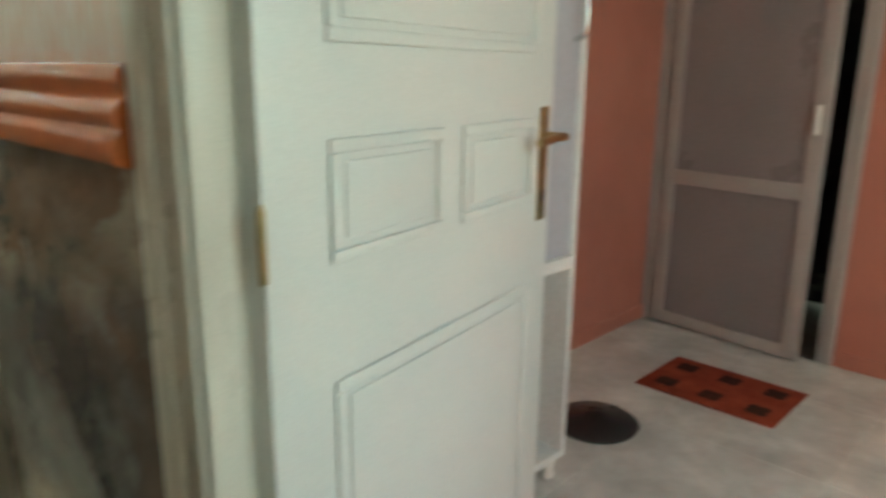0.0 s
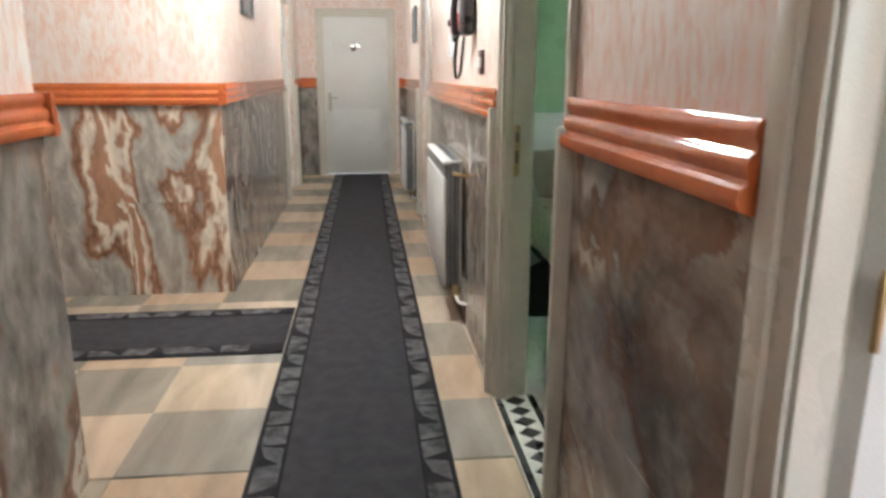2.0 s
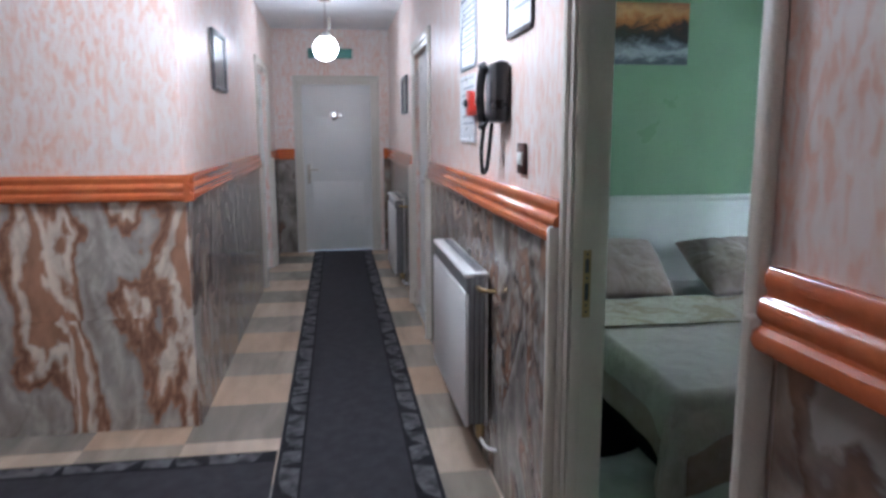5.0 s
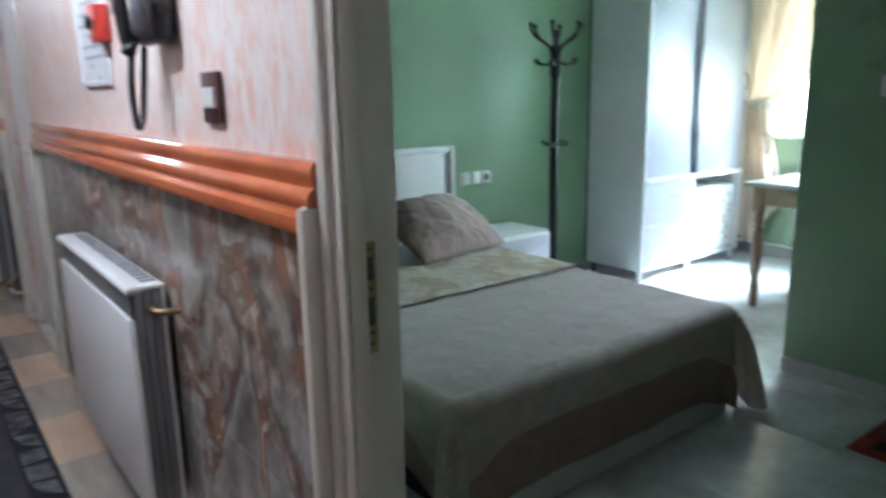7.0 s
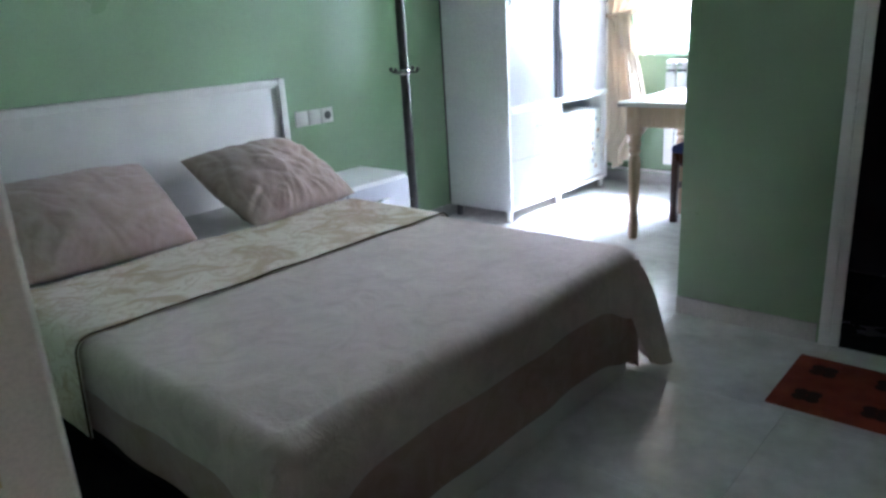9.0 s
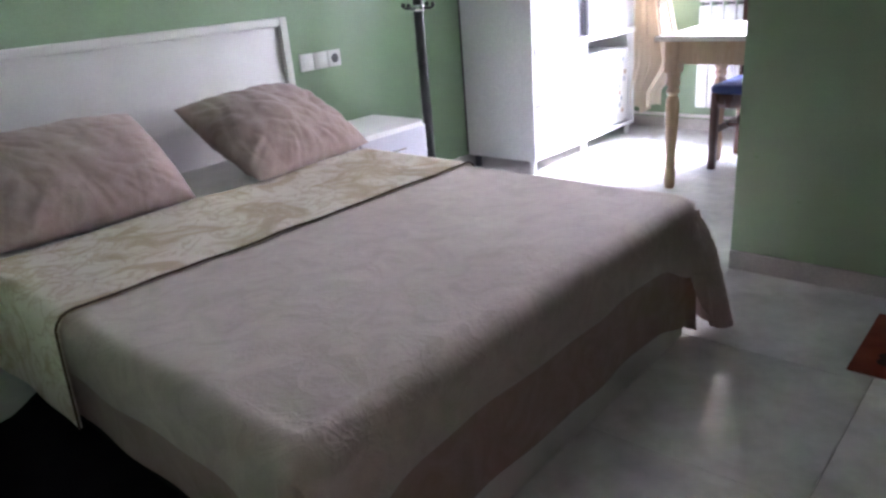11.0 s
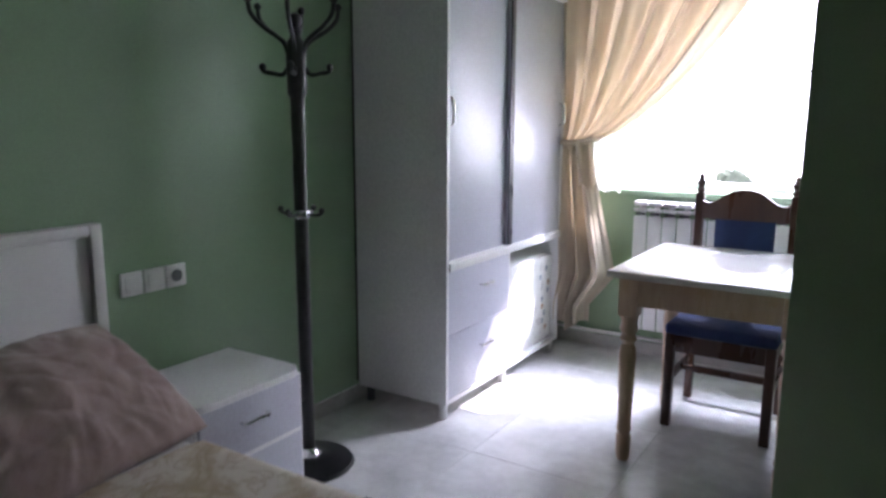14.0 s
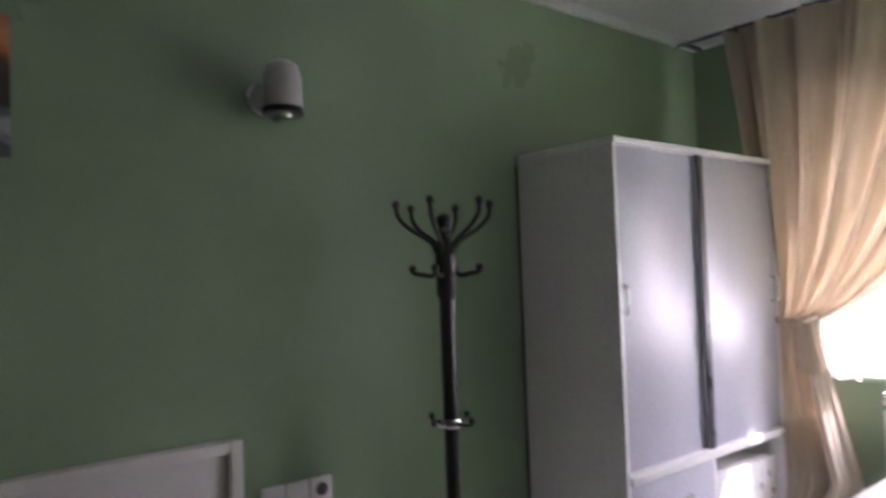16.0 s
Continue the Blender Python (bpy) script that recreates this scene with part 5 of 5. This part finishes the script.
part("socket", lathe([(0.03, -0.02), (0.034, 0.0), (0.03, 0.03)], BW + 0.11, 2.89, 2.045, 18), CHROME, sc)
# Capped black ring; its disc stands for the lamp shade's unlit inside.
part("shade_rim", lathe([(0.060, -0.097), (0.066, -0.095), (0.066, -0.078), (0.060, -0.076)], BW + 0.11, 2.89, 2.135, 28), BLACKMETAL, sc, "dark rim and disc for the unlit inside of the shade")

# table
tb = thing("table", (-3.66, 4.45, 0), "pale wooden table with white top and turned legs", "table")
TX0, TX1, TY0, TY1 = -4.03, -3.30, 4.055, 4.84
part("tabletop", box(TX0, TX1, TY0, TY1, 0.756, 0.782, 0.006), TABLETOP, tb, "glossy white tabletop")
for a, b, c, d in ((TX0 + 0.06, TX1 - 0.06, TY0 + 0.045, TY0 + 0.065), (TX0 + 0.06, TX1 - 0.06, TY1 - 0.065, TY1 - 0.045), (TX0 + 0.045, TX0 + 0.065, TY0 + 0.06, TY1 - 0.06), (TX1 - 0.065, TX1 - 0.045, TY0 + 0.06, TY1 - 0.06)):
    part("apron", box(a, b, c, d, 0.645, 0.756, 0.003), PALEWOOD, tb)
LEG = [(0.022, 0), (0.028, 0.02), (0.030, 0.10), (0.024, 0.115), (0.030, 0.13), (0.026, 0.15), (0.030, 0.30), (0.034, 0.44), (0.030, 0.47), (0.022, 0.485), (0.034, 0.505), (0.026, 0.525), (0.036, 0.545), (0.030, 0.57), (0.036, 0.60)]
for x in (TX0 + 0.075, TX1 - 0.075):
    for y in (TY0 + 0.075, TY1 - 0.075):
        bm = lathe(LEG, x, y, 0, 20)
        box(x - 0.036, x + 0.036, y - 0.036, y + 0.036, 0.60, 0.755, 0.004, bm)
        part("leg", bm, PALEWOOD, tb)

# chair, facing -y
ch = thing("dining_chair", (-3.70, 4.78, 0), "dark wooden chair with navy seat and upholstered back", "chair")
CX0, CX1, CYF, CYB = -3.92, -3.47, 4.56, 4.96
for x in (CX0 + 0.02, CX1 - 0.02):
    part("front_leg", box(x - 0.02, x + 0.02, CYF - 0.02, CYF + 0.02, 0, 0.43, 0.005), DARKWOOD, ch)
    bm = box(x - 0.019, x + 0.019, CYB - 0.02, CYB + 0.02, 0, 1.02, 0.005)
    lathe([(0.014, 0), (0.022, 0.012), (0.012, 0.026), (0.022, 0.05), (0.012, 0.066), (0.014, 0.078), (0.003, 0.092)], x, CYB, 1.018, 14, bm)
    part("back_post", bm, DARKWOOD, ch, "turned back post with finial")
    part("side_stretcher", box(x - 0.010, x + 0.010, CYF + 0.02, CYB - 0.02, 0.20, 0.235, 0.003), DARKWOOD, ch)
    part("seat_rail", box(x - 0.015, x + 0.015, CYF + 0.02, CYB - 0.02, 0.36, 0.425, 0.003), DARKWOOD, ch)
part("front_rail", box(CX0 + 0.04, CX1 - 0.04, CYF - 0.015, CYF + 0.015, 0.35, 0.425, 0.003), DARKWOOD, ch)
part("back_rail", box(CX0 + 0.04, CX1 - 0.04, CYB - 0.015, CYB + 0.015, 0.36, 0.425, 0.003), DARKWOOD, ch)
part("back_stretcher", box(CX0 + 0.04, CX1 - 0.04, CYB - 0.010, CYB + 0.010, 0.13, 0.165, 0.003), DARKWOOD, ch)
part("cross_stretcher", box(CX0 + 0.03, CX1 - 0.03, 4.75, 4.77, 0.205, 0.230, 0.003), DARKWOOD, ch)
part("seat", box(CX0 - 0.005, CX1 + 0.005, CYF - 0.025, CYB - 0.022, 0.425, 0.475, 0.020, seg=3), NAVY, ch, "navy upholstered seat pad")
def crest(u, v):
    x = CX0 + 0.038 + u * (CX1 - CX0 - 0.076)
    s = math.sin(math.pi * u)
    top = 0.985 + 0.055 * s ** 1.5 - 0.018 * math.sin(3 * math.pi * u) * (1 - s) * 2
    return Vector((x, CYB - 0.012, 0.90 + v * (top - 0.90)))
part("crest_rail", sheet(crest, 24, 3, 0.024), DARKWOOD, ch, "arched carved crest rail")
part("back_pad", box(CX0 + 0.095, CX1 - 0.095, CYB - 0.03, CYB + 0.012, 0.56, 0.935, 0.015, seg=3), NAVY, ch, "navy upholstered back pad")
part("lower_back_rail", box(CX0 + 0.04, CX1 - 0.04, CYB - 0.012, CYB + 0.012, 0.51, 0.56, 0.004), DARKWOOD, ch)

# column radiator under the window
cr = thing("column_radiator", (-3.9, 5.43, 0), "white aluminium column radiator under the window", "radiator")
for i in range(11):
    x = -4.35 + i * 0.08
    sec = part("section", box(x + 0.003, x + 0.077, 5.37, 5.385, 0.18, 0.83, 0.006), RADWHITE, cr)
    part("fin", box(x + 0.032, x + 0.048, 5.385, 5.455, 0.18, 0.885, 0.004), RADWHITE, sec)
    part("shoulder", box(x + 0.003, x + 0.077, 5.372, 5.46, 0.885, 0.912, 0.006), RADWHITE, sec)
    part("slot", box(x + 0.014, x + 0.066, 5.375, 5.380, 0.836, 0.850), DARKGREY, sec)
    part("louvre", box(x + 0.003, x + 0.077, 5.3705, 5.384, 0.856, 0.874, 0.003), RADWHITE, sec)
part("bracket", box(-4.2, -4.15, 5.45, BN, 0.3, 0.8), RADSHADE, cr)
part("bracket", box(-3.6, -3.55, 5.45, BN, 0.3, 0.8), RADSHADE, cr)
part("valve", lathe([(0.015, 0), (0.022, 0.01), (0.022, 0.05), (0.01, 0.06)], -3.47, 5.42, 0.86, 14, turn=pose(0, 0, 0, 0, 90, 0)), CHROME, cr)
part("pipe", tube([(-5.2, 5.47, 0.10), (-3.4, 5.47, 0.10)], 0.011), RADWHITE, cr, "white heating pipe along the wall")

# window
wd = thing("window_1", ((WX0 + WX1) / 2, BN + 0.18, WZ0), "white framed window, bright daylight outside", "window", kind="structure")
for a, b, c, d in ((WX0, WX0 + 0.04, WZ0, WZ1), (WX1 - 0.04, WX1, WZ0, WZ1), (WX0 + 0.04, WX1 - 0.04, WZ0, WZ0 + 0.04), (WX0 + 0.04, WX1 - 0.04, WZ1 - 0.04, WZ1)):
    part("window_frame", box(a, b, BN + 0.18, BN + 0.22, c, d, 0.005), WHITEPAINT, wd)
g = part("pane", box(WX0 + 0.04, WX1 - 0.04, BN + 0.198, BN + 0.202, WZ0 + 0.04, WZ1 - 0.04), GLASS, wd)
g.visible_shadow = False
part("window_sill", box(WX0 - 0.02, WX1, BN - 0.05, BN + 0.16, WZ0 - 0.03, WZ0 - 0.002, 0.006), GREENPAINT, wd, "pale green painted window sill")

# curtain
def curtain_edge(z):
    """Left and right edge of the tied curtain at height z."""
    if z >= 1.24:
        s = (z - 1.24) / (2.70 - 1.24)
        return -4.79 - 0.16 * s, -4.61 + 1.27 * s ** 0.60 - 0.02 * math.sin(math.pi * s)
    s = (1.24 - z) / 1.1
    return -4.79 - 0.02 * s, -4.60 + 0.17 * min(1.0, s * 1.5) - 0.15 * max(0.0, min(1.0, (s - 0.70) * 6))

def curtain_fn(u, v):
    z = 2.70 - v * (2.70 - 0.17 - 0.03 * math.sin(u * 9))
    l, r = curtain_edge(z)
    near = math.exp(-((z - 1.24) / 0.10) ** 2)
    x = l + (r - l) * u + 0.006 * math.sin(u * 40 + z * 3)
    amp = (0.022 + 0.050 * min(abs(z - 1.24), 0.6)) * (1 - 0.35 * near)
    lower = min(1.0, max(0.0, (1.26 - z) / 0.08))
    fold = math.sin(u * 2 * math.pi * (6.5 - 3.2 * lower) + 0.7 * math.sin(z * 2.1) + 1.2 * noise.noise((u * 3, z * 1.2, 0.5)))
    fold += (0.26 - 0.16 * lower) * math.sin(u * 2 * math.pi * 17 + z * 1.7)
    return Vector((x, 5.30 + amp * fold + 0.03 * near, z))
cu = thing("tied_curtain", (-4.7, 5.38, 0.2), "gold satin curtain tied back beside the window", "curtain")
part("cloth", sheet(curtain_fn, 150, 70, 0.003), CURTAIN, cu)
part("tie_band", tube(arc([(-4.80, 5.34, 1.26), (-4.75, 5.26, 1.235), (-4.66, 5.255, 1.23), (-4.60, 5.30, 1.245), (-4.62, 5.37, 1.26), (-4.72, 5.38, 1.265), (-4.80, 5.34, 1.26)]), 0.016, 10), CURTAIN, cu, "gold tie band")
def tail(u, v):
    return Vector((-4.66 + 0.10 * u + 0.03 * v, 5.255 - 0.02 * math.sin(u * 7), 1.23 - 0.24 * v + 0.015 * math.sin(u * 8)))
part("tie_tail", sheet(tail, 14, 10, 0.003), CURTAIN, cu)
rod = thing("curtain_rod", (-4.3, 5.31, 2.74), "thin dark curtain rod near the ceiling", "curtain rod")
part("rod", tube([(-5.25, 5.31, 2.715), (-3.315, 5.31, 2.715)], 0.010, 10), DARKGREY, rod)
for i in range(9):
    x = -4.9 + i * 0.17
    part("ring", lathe([(0.014, -0.004), (0.020, -0.004), (0.020, 0.004), (0.014, 0.004)], x, 5.31, 2.712, 14, turn=pose(0, 0, 0, 0, 90, 0)), DARKGREY, rod)
for x in (-5.2, -3.36):
    part("bracket", box(x - 0.008, x + 0.008, 5.31, BN, 2.705, 2.725), DARKGREY, rod)
def net_fn(u, v):
    z = 1.30 - 0.34 * v + 0.006 * math.sin(u * 11)
    return Vector((-4.60 + (0.05 + 0.11 * min(1, v * 2.5)) * u + 0.02 * v, 5.36 + 0.012 * math.sin(u * 24), z))
def window_net(u, v):
    x = -4.50 + 1.17 * u
    z = 2.70 - v * (1.655 + 0.05 * math.sin(u * 9.0) + 0.02 * math.sin(u * 31))
    return Vector((x, 5.415 + 0.016 * math.sin(u * 84 + 0.6 * math.sin(z * 2)) + 0.006 * math.sin(u * 37), z))
solo("net_curtain", sheet(window_net, 150, 20), NET, "sheer white net curtain hanging over the window", "curtain")
solo("net_curtain", sheet(net_fn, 40, 14, 0.002), LACE, "white net curtain gathered beside the gold curtain", "curtain")
solo("tieback_rope", tube(arc([(-3.45, 5.30, 2.7), (-3.47, 5.29, 2.2), (-3.55, 5.28, 1.8), (-3.56, 5.28, 1.62), (-3.50, 5.28, 1.58), (-3.42, 5.29, 1.6)], 10), 0.005, 8), DARKGREY, "thin dark curtain cord looped beside the window", "cord")

structure("backdrop", box(-16, 9, 12.0, 12.1, -0.5, 6.0), SKYGLOW, "bright hazy sky beyond the window", "backdrop")

# bushes outside
def bush(cx, cy, r, top, n, seed):
    rnd = random.Random(seed)
    verts, faces = [], []
    for k in range(n):
        a, e = rnd.uniform(0, 2 * math.pi), rnd.uniform(0.0, 1.0)
        q = Vector((math.cos(a) * math.sqrt(1 - e * e), math.sin(a) * math.sqrt(1 - e * e), e)) * (0.62 + 0.4 * rnd.random())
        c = Vector((cx + q.x * r, cy + q.y * r * 0.7, -0.5 + q.z * (top + 0.5)))
        d = Vector((rnd.gauss(0, 1), rnd.gauss(0, 1), rnd.gauss(0.6, 1))).normalized()
        w = d.orthogonal().normalized() * rnd.uniform(0.018, 0.032)
        l = d * rnd.uniform(0.05, 0.10)
        i0 = len(verts)
        verts += [c - l, c + w, c + l, c - w]
        faces.append((i0, i0 + 1, i0 + 2, i0 + 3))
    me = bpy.data.meshes.new("bush")
    me.from_pydata([tuple(p) for p in verts], [], faces)
    me.materials.append(HEDGE)
    stem = tube([(cx, cy, -0.5), (cx, cy, top * 0.6)], 0.03)
    ob = thing("bush", (cx, cy, -0.5), "pale green bush outside the window", "bush", "bushes outside")
    leaves = new("leaves", me)
    leaves.parent = ob
    leaves.matrix_parent_inverse = Matrix.Translation(ob.location).inverted()
    tagged(leaves, kind="stuff")
    part("trunk", stem, DARKWOOD, ob)
for k, (cx, cy, r, top) in enumerate(((-5.3, 8.6, 0.62, 1.05), (-4.4, 8.9, 0.55, 0.95), (-3.5, 8.8, 0.6, 1.02), (-6.3, 8.9, 0.6, 1.0), (-2.6, 9.0, 0.6, 0.95))):
    bush(cx, cy, r, top, 6000, k)

# skirting
sk = bmesh.new()
box(BW, BW + 0.012, 3.30, BN, 0, 0.075, 0.002, sk)
box(BW + 0.012, BATHX, BN - 0.012, BN, 0, 0.075, 0.002, sk)
box(BATHX, -2.76, BATHY - 0.012, BATHY, 0, 0.075, 0.002, sk)
box(BW, BW + 0.012, CT, 1.1, 0, 0.075, 0.002, sk)
box(BW + 0.012, -2.75, CT, CT + 0.012, 0, 0.075, 0.002, sk)
structure("baseboard", sk, SKIRT, "low pale marble skirting", "baseboard")
sk2 = bmesh.new()
box(PW, PW + 0.012, 1.95, PN, 0, 0.07, 0.002, sk2)
box(-0.78, PE, PN - 0.012, PN, 0, 0.07, 0.002, sk2)
structure("baseboard_pink_room", sk2, PINKPAINT, "low pink painted skirting", "baseboard")

# ---- wall cladding and floor tiles ----
clad_meshes = {}
def cladding(parent, axis, a, b, face, out_dir, z1=RB, pw=0.60, rows=2, stone=MARBLE):
    n = max(1, round((b - a) / pw))
    w, h = (b - a) / n, z1 / rows
    key = (axis, round(w, 4), out_dir, stone.name)
    if key not in clad_meshes:
        g = 0.0008
        lo, hi = sorted((0.0, out_dir * 0.012))
        bm = box(g, w - g, lo, hi, g, h - g, 0.0012, seg=1) if axis == "x" else box(lo, hi, g, w - g, g, h - g, 0.0012, seg=1)
        clad_meshes[key] = mesh_of("panel", bm, stone)
    for i in range(n):
        for j in range(rows):
            ob = new("panel", clad_meshes[key])
            ob.parent = parent
            ob.location = (a + i * w, face, j * h) if axis == "x" else (face, a + i * w, j * h)

cladding(wall_corridor_north, "x", -1.749, -0.913, CW, -1, pw=0.85, stone=DARKMARBLE)
cladding(wall_corridor_north, "x", -5.60, -2.782, CW, -1, stone=MIXMARBLE)
cladding(wall_corridor_north, "x", END, -6.77, CW, -1)
cladding(wall_near_south, "x", JX1, 2.2, CNEAR, 1)
cladding(wall_passage_west, "y", -4.2, CN, JX0, 1, stone=WARMMARBLE)
cladding(wall_corridor_south, "x", -7.48, JX0, CN, 1)
cladding(wall_corridor_south, "x", END, -8.69, CN, 1)
cladding(wall_corridor_end, "y", CN, -0.58, END, 1)
cladding(wall_corridor_end, "y", 0.47, CW, END, 1)

tile_meshes = {}
def tiles(x0, x1, y0, y1, px, py, ox, oy, even, gap, top=0.0, odd=None):
    """Floor tiles on a grid through (ox, oy), cut at the edges of the room."""
    i = math.floor((x0 - ox) / px)
    while ox + i * px < x1 - 1e-6:
        a, b = max(x0, ox + i * px), min(x1, ox + (i + 1) * px)
        j = math.floor((y0 - oy) / py)
        while oy + j * py < y1 - 1e-6:
            c, d = max(y0, oy + j * py), min(y1, oy + (j + 1) * py)
            if b - a > 0.01 and d - c > 0.01:
                material = odd if odd and (i + j) % 2 else even
                key = (material.name, round(b - a, 3), round(d - c, 3))
                if key not in tile_meshes:
                    tile_meshes[key] = mesh_of("tile", box(gap, b - a - gap, gap, d - c - gap, -0.012, 0, 0.0015, seg=1), material)
                ob = new("tile", tile_meshes[key])
                ob.parent = floor
                ob.location = (a, c, top)
            j += 1
        i += 1

tiles(END, JX1, -0.83, 0.533, 0.463, 0.45, -2.26, -0.83, CORRTILE, 0.0006, odd=GREYTILE)
tiles(JX1, 2.2, CNEAR, 0.533, 0.463, 0.45, -2.26, -0.83, CORRTILE, 0.0006, odd=GREYTILE)
tiles(JX0, JX1, -4.2, -0.83, 0.463, 0.45, -2.26, -0.83, CORRTILE, 0.0006, odd=GREYTILE)
tiles(BW, BE, CT, BATHY, 0.60, 0.60, -3.3, 3.25, ROOMTILE, 0.0005)
tiles(BW, BATHX, BATHY, BN, 0.60, 0.60, -3.3, 3.25, ROOMTILE, 0.0005)
tiles(BATHX + 0.1, BE, BATHY, BATHY + 0.9, 0.60, 0.60, -3.3, 3.25, UNLITTILE, 0.001)
tiles(PW, PE, CP, PN, 0.60, 0.60, -1.73, 0.62, ROOMTILE, 0.0005)
tiles(PX0, PX1, 0.533, CP, 0.87, 0.30, PX0, 0.533, ROOMTILE, 0.0005)
